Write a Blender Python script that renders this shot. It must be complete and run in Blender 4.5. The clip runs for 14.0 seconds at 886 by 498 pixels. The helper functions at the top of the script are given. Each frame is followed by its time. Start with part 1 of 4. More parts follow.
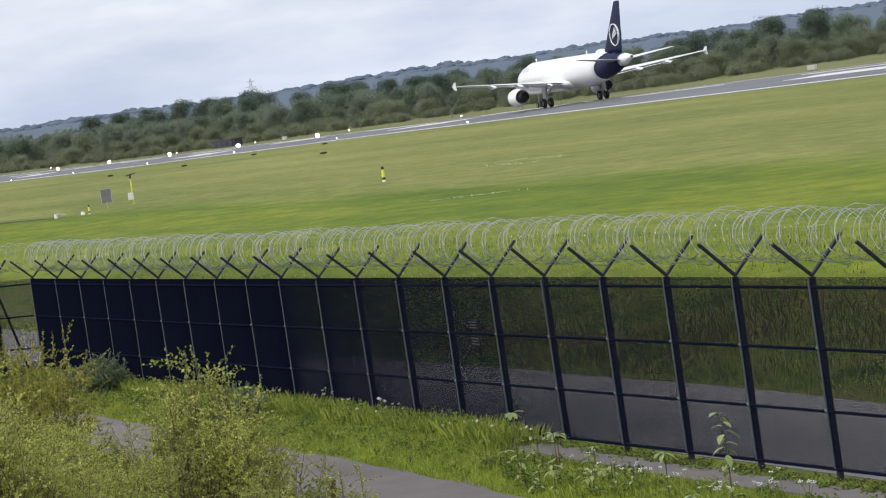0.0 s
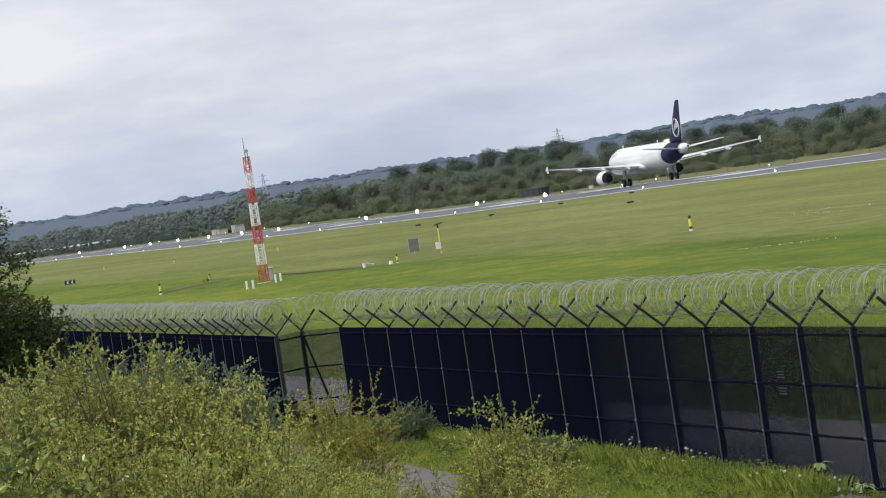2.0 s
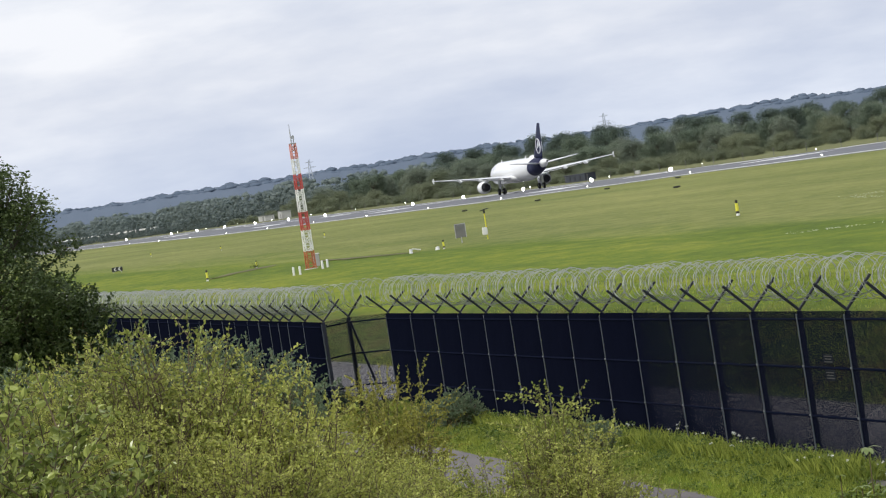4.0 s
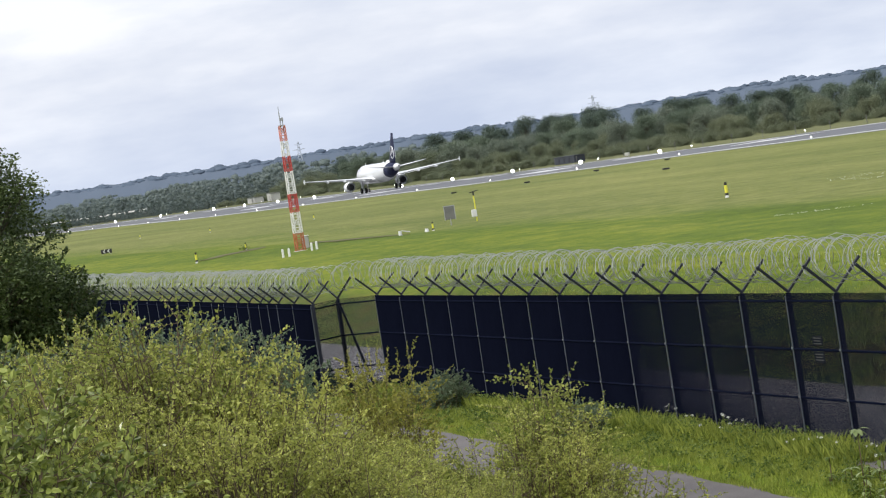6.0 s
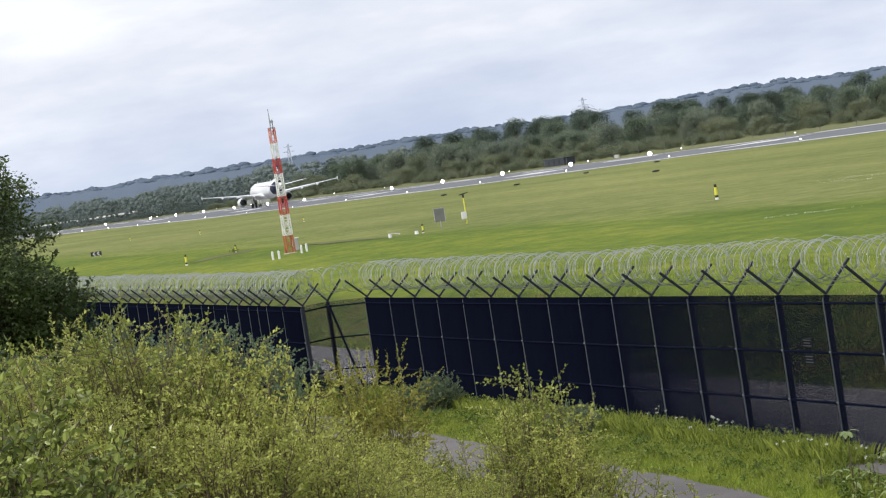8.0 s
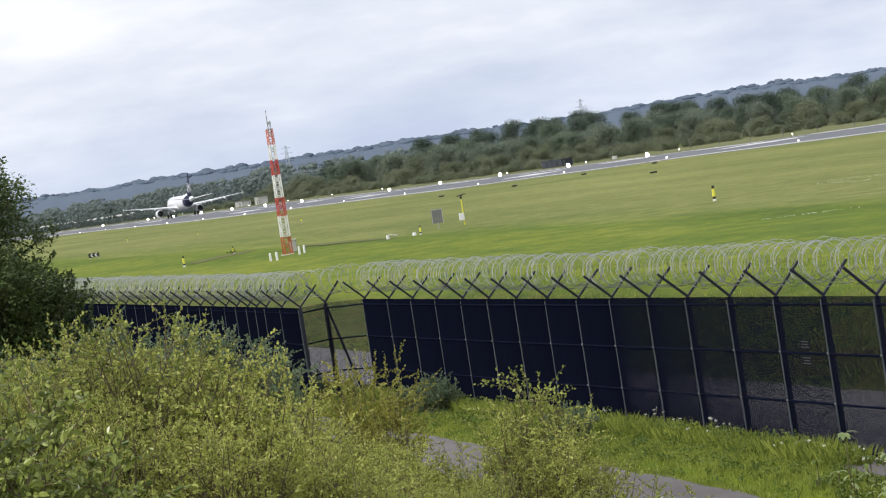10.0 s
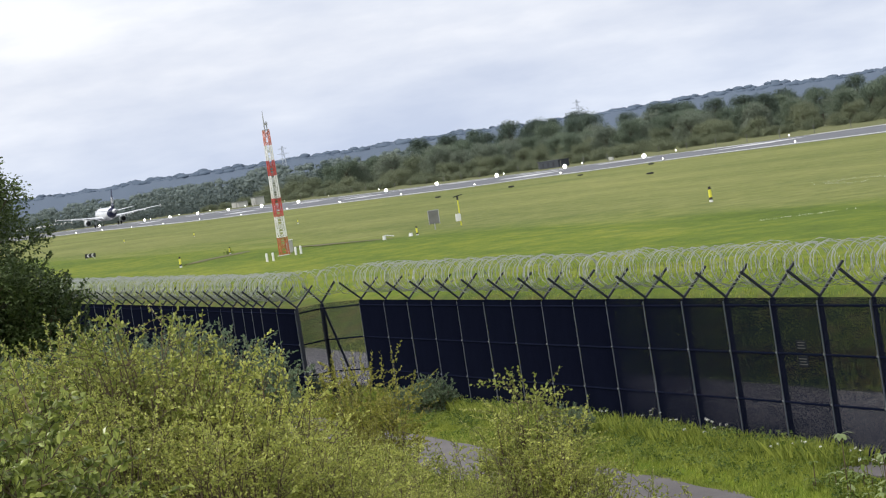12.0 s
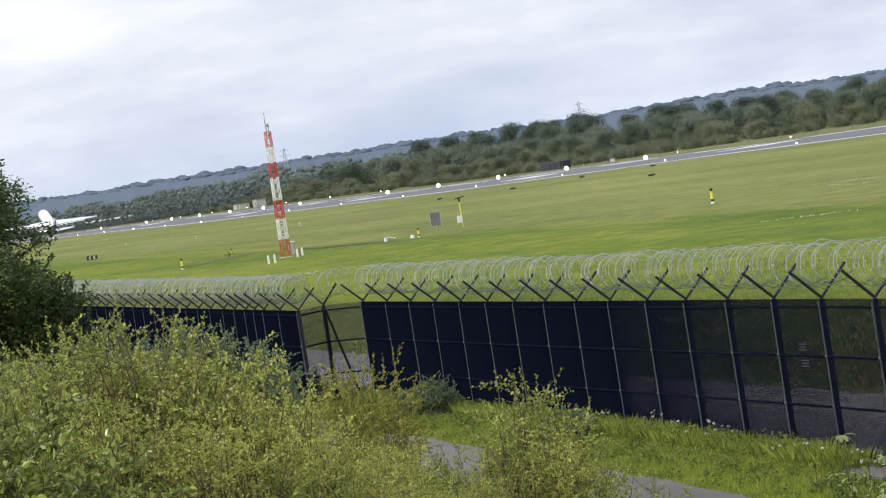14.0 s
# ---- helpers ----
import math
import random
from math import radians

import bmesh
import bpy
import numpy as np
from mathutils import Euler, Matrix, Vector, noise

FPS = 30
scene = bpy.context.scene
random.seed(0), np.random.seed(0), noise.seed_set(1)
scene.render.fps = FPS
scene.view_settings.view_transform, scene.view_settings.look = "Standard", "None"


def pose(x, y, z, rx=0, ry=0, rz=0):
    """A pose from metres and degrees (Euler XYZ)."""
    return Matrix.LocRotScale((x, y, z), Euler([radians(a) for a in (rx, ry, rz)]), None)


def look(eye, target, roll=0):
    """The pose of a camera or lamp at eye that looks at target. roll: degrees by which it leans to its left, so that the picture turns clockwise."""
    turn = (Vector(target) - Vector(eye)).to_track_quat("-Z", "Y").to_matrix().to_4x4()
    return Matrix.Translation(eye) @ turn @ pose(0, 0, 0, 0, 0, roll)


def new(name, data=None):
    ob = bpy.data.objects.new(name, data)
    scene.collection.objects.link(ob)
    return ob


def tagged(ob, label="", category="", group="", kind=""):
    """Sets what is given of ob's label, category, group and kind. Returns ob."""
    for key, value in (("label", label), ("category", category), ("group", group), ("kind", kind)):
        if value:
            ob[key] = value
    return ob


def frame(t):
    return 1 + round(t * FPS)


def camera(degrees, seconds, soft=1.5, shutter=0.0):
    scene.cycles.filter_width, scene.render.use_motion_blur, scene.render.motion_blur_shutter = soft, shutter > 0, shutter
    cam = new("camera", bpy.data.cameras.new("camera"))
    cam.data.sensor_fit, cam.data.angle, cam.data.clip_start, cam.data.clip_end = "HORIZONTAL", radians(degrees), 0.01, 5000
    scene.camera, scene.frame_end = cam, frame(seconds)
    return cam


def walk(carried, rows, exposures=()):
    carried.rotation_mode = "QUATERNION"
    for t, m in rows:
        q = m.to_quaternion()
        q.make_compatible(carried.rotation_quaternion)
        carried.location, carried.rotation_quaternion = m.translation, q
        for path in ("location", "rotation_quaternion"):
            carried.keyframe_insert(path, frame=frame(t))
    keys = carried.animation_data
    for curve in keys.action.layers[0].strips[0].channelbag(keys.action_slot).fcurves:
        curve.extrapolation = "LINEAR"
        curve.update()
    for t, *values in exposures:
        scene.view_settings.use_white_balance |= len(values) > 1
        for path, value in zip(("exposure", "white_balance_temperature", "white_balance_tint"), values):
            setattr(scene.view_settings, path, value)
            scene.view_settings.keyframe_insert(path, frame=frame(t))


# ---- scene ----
cam = camera(14.91, 14.0, soft=1.15)
# x: across the runway, y: along it, z: up from the runway; the lens stands 3.85 m above it
EYE = (0.0, 0.0, 3.85)
WALK = (
    (0.0, -5.418, -2.590, 8.319),
    (0.5, -3.416, -2.113, 8.327),
    (1.0, -1.993, -1.693, 8.405),
    (1.5, -0.744, -1.244, 8.532),
    (2.0, -0.404, -1.010, 8.472),
    (2.5, 0.023, -0.810, 8.499),
    (2.7, 0.226, -0.731, 8.502),
    (5.0, 0.405, -1.438, 8.728),
    (5.5, 0.344, -1.451, 8.701),
    (6.0, 0.278, -1.461, 8.712),
    (6.5, 0.227, -1.465, 8.703),
    (7.0, 0.177, -1.462, 8.688),
    (7.5, 0.128, -1.453, 8.730),
    (8.0, 0.103, -1.449, 8.725),
    (10.5, 0.042, -1.430, 8.724),
    (11.0, 0.000, -1.429, 8.688),
    (12.5, 0.000, -1.429, 8.688),
    (13.5, -0.022, -1.447, 8.728),
    (14.0, 0.024, -1.394, 8.727),
)


def cam_pose(yaw, pitch, roll):
    return pose(*EYE, 0, 0, yaw - 13.92) @ pose(0, 0, 0, 90 + pitch) @ pose(0, 0, 0, 0, 0, -roll)


EXPOSURES = ((0.0, -0.05), (0.5, 0.08), (1.0, 0.06), (1.5, 0.05), (2.0, -0.25), (2.7, -0.34), (4.8, 0.0), (14.0, 0.0))
walk(cam, [(t, cam_pose(a, b, c)) for t, a, b, c in WALK], EXPOSURES)

# ---- light ----
SUN_EL, SUN_AZ = 48.0, -112.0      # degrees; azimuth clockwise from +y
world = bpy.data.worlds.new("world")
scene.world = world
world.use_nodes = True


class Nodes:
    """Short hand for node trees."""

    def __init__(self, tree):
        self.tree = tree
        tree.nodes.clear()

    def add(self, kind, inputs=None, **props):
        n = self.tree.nodes.new("ShaderNode" + kind)
        for k, v in props.items():
            setattr(n, k, v)
        for k, v in (inputs or {}).items():
            self.feed(v, n.inputs[k])
        return n

    def feed(self, v, sock):
        if isinstance(v, bpy.types.NodeSocket):
            self.tree.links.new(v, sock)
        else:
            sock.default_value = v

    def ramp(self, fac, stops, smooth=False):
        n = self.add("ValToRGB", {"Fac": fac})
        e = n.color_ramp.elements
        if smooth:
            n.color_ramp.interpolation = "EASE"
        while len(e) < len(stops):
            e.new(0.5)
        for el, (p, c) in zip(e, stops):
            el.position = p
            el.color = (*c, 1) if len(c) == 3 else c
        return n.outputs["Color"]

    def mix(self, fac, a, b, blend="MIX"):
        n = self.add("Mix", data_type="RGBA", blend_type=blend)
        for v, i in ((fac, 0), (a, 6), (b, 7)):
            self.feed((*v, 1) if isinstance(v, tuple) and len(v) == 3 else v, n.inputs[i])
        return n.outputs[2]

    def noise(self, vec, scale, detail=4.0, rough=0.55):
        n = self.add("TexNoise", {"Scale": scale, "Detail": detail, "Roughness": rough})
        if vec is not None:
            self.tree.links.new(vec, n.inputs["Vector"])
        return n.outputs["Fac"]

    def math(self, op, a, b=0.0):
        n = self.add("Math", operation=op)
        self.feed(a, n.inputs[0])
        self.feed(b, n.inputs[1])
        return n.outputs[0]

    def mapped(self, vec, scale=(1, 1, 1), rot=(0, 0, 0), loc=(0, 0, 0)):
        return self.add("Mapping", {"Vector": vec, "Scale": scale, "Rotation": rot, "Location": loc}).outputs[0]


w = Nodes(world.node_tree)
sky = w.add("TexSky", sky_type="NISHITA", sun_disc=False, sun_elevation=radians(SUN_EL), sun_rotation=radians(SUN_AZ), dust_density=3.0)
ray_dir = w.add("TexCoord").outputs["Generated"]
broad = w.noise(w.mapped(ray_dir, (5.0, 5.0, 15.0), (0.0, 0.0, 0.3)), 1.6, 6.0, 0.55)
fine = w.noise(w.mapped(ray_dir, (6.0, 6.0, 26.0), (0.1, 0.0, 0.9)), 5.0, 5.0, 0.5)
both = w.math("ADD", w.math("MULTIPLY", broad, 0.75), w.math("MULTIPLY", fine, 0.25))
cloud = w.ramp(both, [(0.38, (0.70, 0.755, 0.885)), (0.50, (0.83, 0.87, 0.965)), (0.64, (1.02, 1.035, 1.08))])
up = w.add("SeparateXYZ", {"Vector": ray_dir}).outputs["Z"]
veil = w.ramp(up, [(0.0, (0.80, 0.86, 0.96)), (0.04, (0.98, 0.985, 1.0)), (0.2, (1.0, 1.0, 1.0))])
cover = w.mix(1.0, cloud, veil, "MULTIPLY")
back_sky = w.add("Background", {"Color": sky.outputs[0], "Strength": 0.08})
back_cloud = w.add("Background", {"Color": cover, "Strength": 1.12})
sky_mix = w.add("MixShader", {0: 0.86, 1: back_sky.outputs[0], 2: back_cloud.outputs[0]})
w.add("OutputWorld", {"Surface": sky_mix.outputs[0]})

sun = new("sun", bpy.data.lights.new("sun", "SUN"))
sun.data.energy, sun.data.angle, sun.data.color = 3.0, radians(12), (1.0, 0.96, 0.88)
sa, se = radians(SUN_AZ), radians(SUN_EL)
sun.matrix_world = look((math.sin(sa) * math.cos(se) * 100, math.cos(sa) * math.cos(se) * 100, math.sin(se) * 100), (0, 0, 0))

# ---- materials ----


def material(name, rough=0.6, metal=0.0, spec=0.5):
    m = bpy.data.materials.new(name)
    m.use_nodes = True
    n = Nodes(m.node_tree)
    b = n.add("BsdfPrincipled", {"Roughness": rough, "Metallic": metal, "Specular IOR Level": spec})
    n.add("OutputMaterial", {"Surface": b.outputs[0]})
    return m, n, b


def bumped(n, b, height, strength, distance):
    n.feed(n.add("Bump", {"Height": height, "Strength": strength, "Distance": distance}).outputs[0], b.inputs["Normal"])


def worn(name, dark, light, scale=6.0, rough=0.6, metal=0.0, bump=0.0, spec=0.5, coat=0.0):
    """A surface that varies at two scales between two colours."""
    m, n, b = material(name, rough, metal, spec)
    pos = n.add("TexCoord").outputs["Object"]
    big, small = n.noise(pos, scale * 0.2, 3), n.noise(pos, scale * 4, 4)
    both = n.math("ADD", n.math("MULTIPLY", big, 0.6), n.math("MULTIPLY", small, 0.4))
    n.feed(n.ramp(both, [(0.3, dark), (0.7, light)]), b.inputs["Base Color"])
    b.inputs["Coat Weight"].default_value = coat
    if bump:
        bumped(n, b, small, bump, 0.01)
    return m


def leafy(name, dark, light, rough=0.5, trans=0.35, scale=1.0, leaf=0.5, mass=0.6):
    """Leaves that differ from clump to clump."""
    m = bpy.data.materials.new(name)
    m.use_nodes = True
    n = Nodes(m.node_tree)
    isl = n.add("NewGeometry").outputs["Random Per Island"]
    obj = n.add("ObjectInfo").outputs["Random"]
    pos = n.add("TexCoord").outputs["Object"]
    patch = n.noise(pos, scale, 3)
    fac = n.math("ADD", n.math("MULTIPLY", isl, leaf), n.math("ADD", n.math("MULTIPLY", patch, mass), n.math("MULTIPLY", obj, 0.25)))
    col = n.ramp(n.math("SUBTRACT", fac, 0.15), [(0.2, dark), (0.85, light)])
    b = n.add("BsdfPrincipled", {"Base Color": col, "Roughness": rough, "Specular IOR Level": 0.35})
    tr = n.add("BsdfTranslucent", {"Color": col})
    mixed = n.add("MixShader", {0: trans, 1: b.outputs[0], 2: tr.outputs[0]})
    n.add("OutputMaterial", {"Surface": mixed.outputs[0]})
    return m


def grass_ground(name):
    """Mown airfield grass with long streaks, rougher on the bank and the mound."""
    m, n, b = material(name, 0.9, spec=0.2)
    pos = n.add("NewGeometry").outputs["Position"]
    streak = n.noise(n.mapped(pos, (0.10, 0.012, 0.1)), 1.0, 6, 0.6)
    patch = n.noise(n.mapped(pos, (0.05, 0.016, 0.05), (0, 0, 0.1)), 1.0, 4)
    grain = n.noise(n.mapped(pos, (3.0, 0.9, 3.0)), 1.0, 5, 0.7)
    clump = n.noise(n.mapped(pos, (0.8, 0.30, 1.0), (0, 0, 0.15)), 1.0, 8, 0.75)
    fac = n.math("ADD", n.math("MULTIPLY", streak, 0.28), n.math("ADD", n.math("MULTIPLY", patch, 0.20), n.math("ADD", n.math("MULTIPLY", clump, 0.44), n.math("MULTIPLY", grain, 0.16))))
    green = n.ramp(fac, [(0.39, (0.032, 0.061, 0.003)), (0.52, (0.090, 0.134, 0.006)), (0.64, (0.188, 0.210, 0.017))])
    # past the middle of the field the grass is drier
    x = n.add("SeparateXYZ", {"Vector": pos}).outputs["X"]
    far = n.add("MapRange", {"Value": n.math("ADD", x, n.math("MULTIPLY", streak, 25.0)), "From Min": 57.0, "From Max": 65.0}).outputs[0]
    dry = n.ramp(fac, [(0.40, (0.090, 0.110, 0.025)), (0.52, (0.153, 0.166, 0.046)), (0.64, (0.238, 0.236, 0.082))])
    field = n.mix(n.math("MULTIPLY", far, 0.8), green, dry)
    # rough olive grass on the far side of the runway
    beyond = n.add("MapRange", {"Value": x, "From Min": 186.0, "From Max": 190.0}).outputs[0]
    olive = n.ramp(fac, [(0.40, (0.075, 0.086, 0.030)), (0.64, (0.170, 0.172, 0.080))])
    field = n.mix(n.math("MULTIPLY", beyond, 0.85), field, olive)
    # the bank behind the fence is rank: dark tussocks and brown dead stalks
    tuft = n.noise(n.mapped(pos, (0.9, 0.45, 0.9)), 1.0, 6, 0.65)
    rank = n.ramp(tuft, [(0.36, (0.020, 0.034, 0.004)), (0.5, (0.060, 0.080, 0.010)), (0.60, (0.085, 0.068, 0.022)), (0.70, (0.105, 0.125, 0.018))])
    edge = n.math("ADD", x, n.math("MULTIPLY", patch, 3.0))
    on_bank = n.math("MULTIPLY", n.add("MapRange", {"Value": x, "From Min": 24.0, "From Max": 24.6}).outputs[0], n.add("MapRange", {"Value": edge, "From Min": 32.4, "From Max": 31.2}).outputs[0])
    n.feed(n.mix(n.math("MULTIPLY", on_bank, 0.85), field, rank), b.inputs["Base Color"])
    bumped(n, b, grain, 0.6, 0.12)
    return m


def tarmac(name, dark, light, rough=0.8, stain=0.3):
    m, n, b = material(name, rough, spec=0.4)
    pos = n.add("NewGeometry").outputs["Position"]
    grit = n.noise(pos, 30.0, 4, 0.7)
    wear = n.noise(n.mapped(pos, (0.35, 0.03, 1)), 1.0, 5, 0.6)
    spot = n.noise(pos, 0.8, 5, 0.6)
    fac = n.math("ADD", n.math("MULTIPLY", wear, 0.5), n.math("ADD", n.math("MULTIPLY", spot, stain), n.math("MULTIPLY", grit, 0.3)))
    n.feed(n.ramp(fac, [(0.38, dark), (0.72, light)]), b.inputs["Base Color"])
    bumped(n, b, grit, 0.3, 0.01)
    return m


def glow(name, color, strength):
    m = bpy.data.materials.new(name)
    m.use_nodes = True
    n = Nodes(m.node_tree)
    e = n.add("Emission", {"Color": (*color, 1), "Strength": strength})
    n.add("OutputMaterial", {"Surface": e.outputs[0]})
    return m


M_GRASS = grass_ground("grass_ground")
M_RUNWAY = tarmac("runway_asphalt", (0.06, 0.063, 0.072), (0.14, 0.144, 0.155), 0.6)
M_ROAD = tarmac("perimeter_tarmac", (0.10, 0.095, 0.10), (0.19, 0.18, 0.185), 0.8)
M_PATH = tarmac("path_tarmac", (0.078, 0.071, 0.072), (0.165, 0.150, 0.148), 0.85)
M_WHITE_MARK = worn("runway_white_paint", (0.5, 0.5, 0.5), (0.8, 0.8, 0.8), 1.0, 0.6)
M_NAVY = worn("fence_navy_coating", (0.0060, 0.0078, 0.0185), (0.0095, 0.0120, 0.0265), 5.0, 0.9, spec=0.0)
M_POST = worn("fence_post_coating", (0.008, 0.010, 0.019), (0.016, 0.019, 0.032), 8.0, 0.5, spec=0.35)
M_GALV = worn("galvanised_wire", (0.20, 0.215, 0.20), (0.38, 0.40, 0.37), 12.0, 0.5, 0.2)
M_COVER = worn("post_cover_strip", (0.048, 0.056, 0.085), (0.088, 0.10, 0.135), 12.0, 0.4, 0.2)
M_CLAMP = worn("clamp_zinc", (0.12, 0.13, 0.15), (0.24, 0.25, 0.27), 12.0, 0.4, 0.3)
M_WOOD = worn("weathered_stake_wood", (0.06, 0.045, 0.03), (0.14, 0.11, 0.08), 12.0, 0.9, bump=0.4)
M_DIRT = worn("bare_brown_earth", (0.085, 0.075, 0.03), (0.135, 0.125, 0.05), 3.0, 0.95)
M_RED = worn("mast_red_paint", (0.38, 0.042, 0.036), (0.55, 0.085, 0.07), 5.0, 0.5)
M_PALERED = worn("mast_faded_red_paint", (0.52, 0.16, 0.13), (0.70, 0.34, 0.30), 5.0, 0.5)
M_ORANGE = worn("mast_orange_paint", (0.34, 0.085, 0.03), (0.46, 0.14, 0.055), 5.0, 0.5)
M_WHITE = worn("white_paint", (0.62, 0.62, 0.61), (0.82, 0.82, 0.81), 4.0, 0.45)
M_SKIN = worn("aircraft_white_paint", (0.74, 0.75, 0.77), (0.84, 0.85, 0.86), 0.6, 0.25, coat=0.5)
M_BLUE = worn("aircraft_dark_blue_paint", (0.006, 0.009, 0.040), (0.010, 0.014, 0.055), 0.6, 0.55, spec=0.25)
M_WING = worn("wing_grey_paint", (0.62, 0.63, 0.65), (0.74, 0.75, 0.77), 1.0, 0.3, coat=0.3)
M_DARKMETAL = worn("exhaust_dark_metal", (0.03, 0.03, 0.035), (0.07, 0.07, 0.075), 4.0, 0.4, 0.6)
M_TYRE = worn("tyre_rubber", (0.012, 0.012, 0.013), (0.03, 0.03, 0.03), 6.0, 0.8)
M_STRUT = worn("gear_strut_grey", (0.3, 0.3, 0.31), (0.5, 0.5, 0.52), 6.0, 0.35, 0.4)
M_WINDOW = worn("cabin_window_grey", (0.66, 0.67, 0.70), (0.73, 0.74, 0.76), 3.0, 0.2)
M_TITLE = worn("title_grey_paint", (0.40, 0.41, 0.45), (0.50, 0.51, 0.55), 3.0, 0.3)
M_YELLOW = worn("marker_yellow_paint", (0.62, 0.58, 0.05), (0.78, 0.74, 0.08), 8.0, 0.5)
M_BLACK = worn("black_paint", (0.012, 0.012, 0.012), (0.03, 0.03, 0.03), 8.0, 0.5)
M_GREYBOARD = worn("weathered_grey_board", (0.11, 0.112, 0.108), (0.19, 0.19, 0.182), 8.0, 0.7)
M_CONCRETE = worn("pale_concrete", (0.34, 0.34, 0.33), (0.5, 0.5, 0.48), 3.0, 0.8)
M_DARKHUT = worn("dark_blue_sheet", (0.012, 0.016, 0.03), (0.03, 0.035, 0.05), 2.0, 0.5)
M_SIGN = worn("sign_grey_plate", (0.009, 0.011, 0.018), (0.014, 0.017, 0.026), 3.0, 0.9, spec=0.1)
# tower steel paled towards the sky; its haze is part of the colour
M_PYLON = worn("hazed_pylon_grey_steel", (0.40, 0.44, 0.52), (0.46, 0.50, 0.58), 1.0, 0.6)
M_BARK = worn("bark", (0.05, 0.04, 0.03), (0.13, 0.11, 0.08), 8.0, 0.9, bump=0.5)
M_TWIG = worn("twig_bark", (0.07, 0.05, 0.03), (0.16, 0.12, 0.07), 20.0, 0.85)
M_LAMP = glow("runway_lamp_lens", (1.0, 0.97, 0.88), 14.0)
L_SHRUB = leafy("shrub_leaf_yellow_green", (0.120, 0.165, 0.030), (0.60, 0.61, 0.16), scale=3.5, leaf=0.3, mass=0.85)
L_OLIVE = leafy("olive_yellow_leaf", (0.10, 0.12, 0.02), (0.40, 0.38, 0.08), scale=1.5)
L_BRAMBLE = leafy("bramble_leaf_green", (0.035, 0.066, 0.017), (0.37, 0.42, 0.11), 0.28, scale=4.0, leaf=0.65)
L_DARKTREE = leafy("hawthorn_leaf_dark", (0.028, 0.050, 0.018), (0.14, 0.185, 0.065), scale=1.0)
# wood leaves: own greens, lifted and cooled to carry distance haze in the colour
L_TREE = leafy("hazed_wood_tree_leaf", (0.112, 0.150, 0.110), (0.208, 0.254, 0.176), 0.8, 0.4, 0.2)
L_TREE_DARK = leafy("hazed_dark_wood_leaf", (0.072, 0.102, 0.086), (0.138, 0.178, 0.134), 0.8, 0.4, 0.2)
L_TREE_GREY = leafy("hazed_grey_olive_wood_leaf", (0.138, 0.170, 0.132), (0.236, 0.270, 0.202), 0.8, 0.4, 0.2)
L_SCRUB = leafy("hazed_scrub_leaf", (0.130, 0.160, 0.102), (0.238, 0.258, 0.160), 0.8, 0.4, 0.2)
L_GRASS = leafy("grass_blade", (0.070, 0.115, 0.014), (0.36, 0.40, 0.075), 0.6, 0.35, 0.8)
L_WEED = leafy("verge_weed_leaf", (0.055, 0.10, 0.014), (0.27, 0.33, 0.07), 0.55, 0.3, 1.2)
L_BANK = leafy("bank_weed_leaf", (0.045, 0.070, 0.010), (0.135, 0.170, 0.030), 0.7, 0.5, 1.0)
L_DEAD = leafy("dead_stalk_brown", (0.075, 0.055, 0.026), (0.16, 0.125, 0.055), 0.8, 0.5, 1.0)
L_SAGE = leafy("sage_leaf_grey_green", (0.10, 0.15, 0.085), (0.24, 0.30, 0.18), scale=2.0)
L_PALE = leafy("pale_broad_leaf", (0.17, 0.23, 0.08), (0.40, 0.46, 0.21), 0.45, 0.3, 3.0)
L_FLOWER = worn("white_petals", (0.7, 0.7, 0.66), (0.85, 0.85, 0.8), 30.0, 0.7)
# far leaves greyed and blued: distance haze painted into the base colour
L_FARTREE_HAZED = leafy("hazed_far_wood_leaf", (0.132, 0.170, 0.170), (0.212, 0.254, 0.236), 0.8, 0.35, 0.01)
# ridge woods get their haze as a blue-grey base colour
M_FARHILL_HAZED = leafy("hazed_far_hill_woods", (0.076, 0.104, 0.148), (0.104, 0.136, 0.184), 0.9, 0.0, 0.01)

# ---- mesh helpers ----


def mesh_of(name, bm, mat, smooth=False):
    me = bpy.data.meshes.new(name)
    bm.to_mesh(me)
    bm.free()
    for m in (mat if isinstance(mat, (list, tuple)) else [mat]):
        me.materials.append(m)
    if smooth:
        me.polygons.foreach_set("use_smooth", [True] * len(me.polygons))
    return me


def part(name, bm, mat, parent=None, label="", smooth=False):
    ob = new(name, bm if isinstance(bm, bpy.types.Mesh) else mesh_of(name, bm, mat, smooth))
    if parent is not None:
        ob.parent = parent
    if label:
        ob["label"] = label
    return ob


def thing(name, at, label, category, group="", kind=""):
    ob = new(name)
    ob.matrix_world = at if isinstance(at, Matrix) else Matrix.Translation(at)
    return tagged(ob, label, category, group, kind)


def box(bm, size, at, rot=None):
    m = Matrix.Translation(at) @ (rot or Matrix()) @ Matrix.Diagonal((*size, 1))
    return bmesh.ops.create_cube(bm, size=1.0, matrix=m)["verts"]


def bevelled(bm, width, segments=1):
    bmesh.ops.bevel(bm, geom=bm.edges[:], offset=width, segments=segments, affect="EDGES")
    return bm


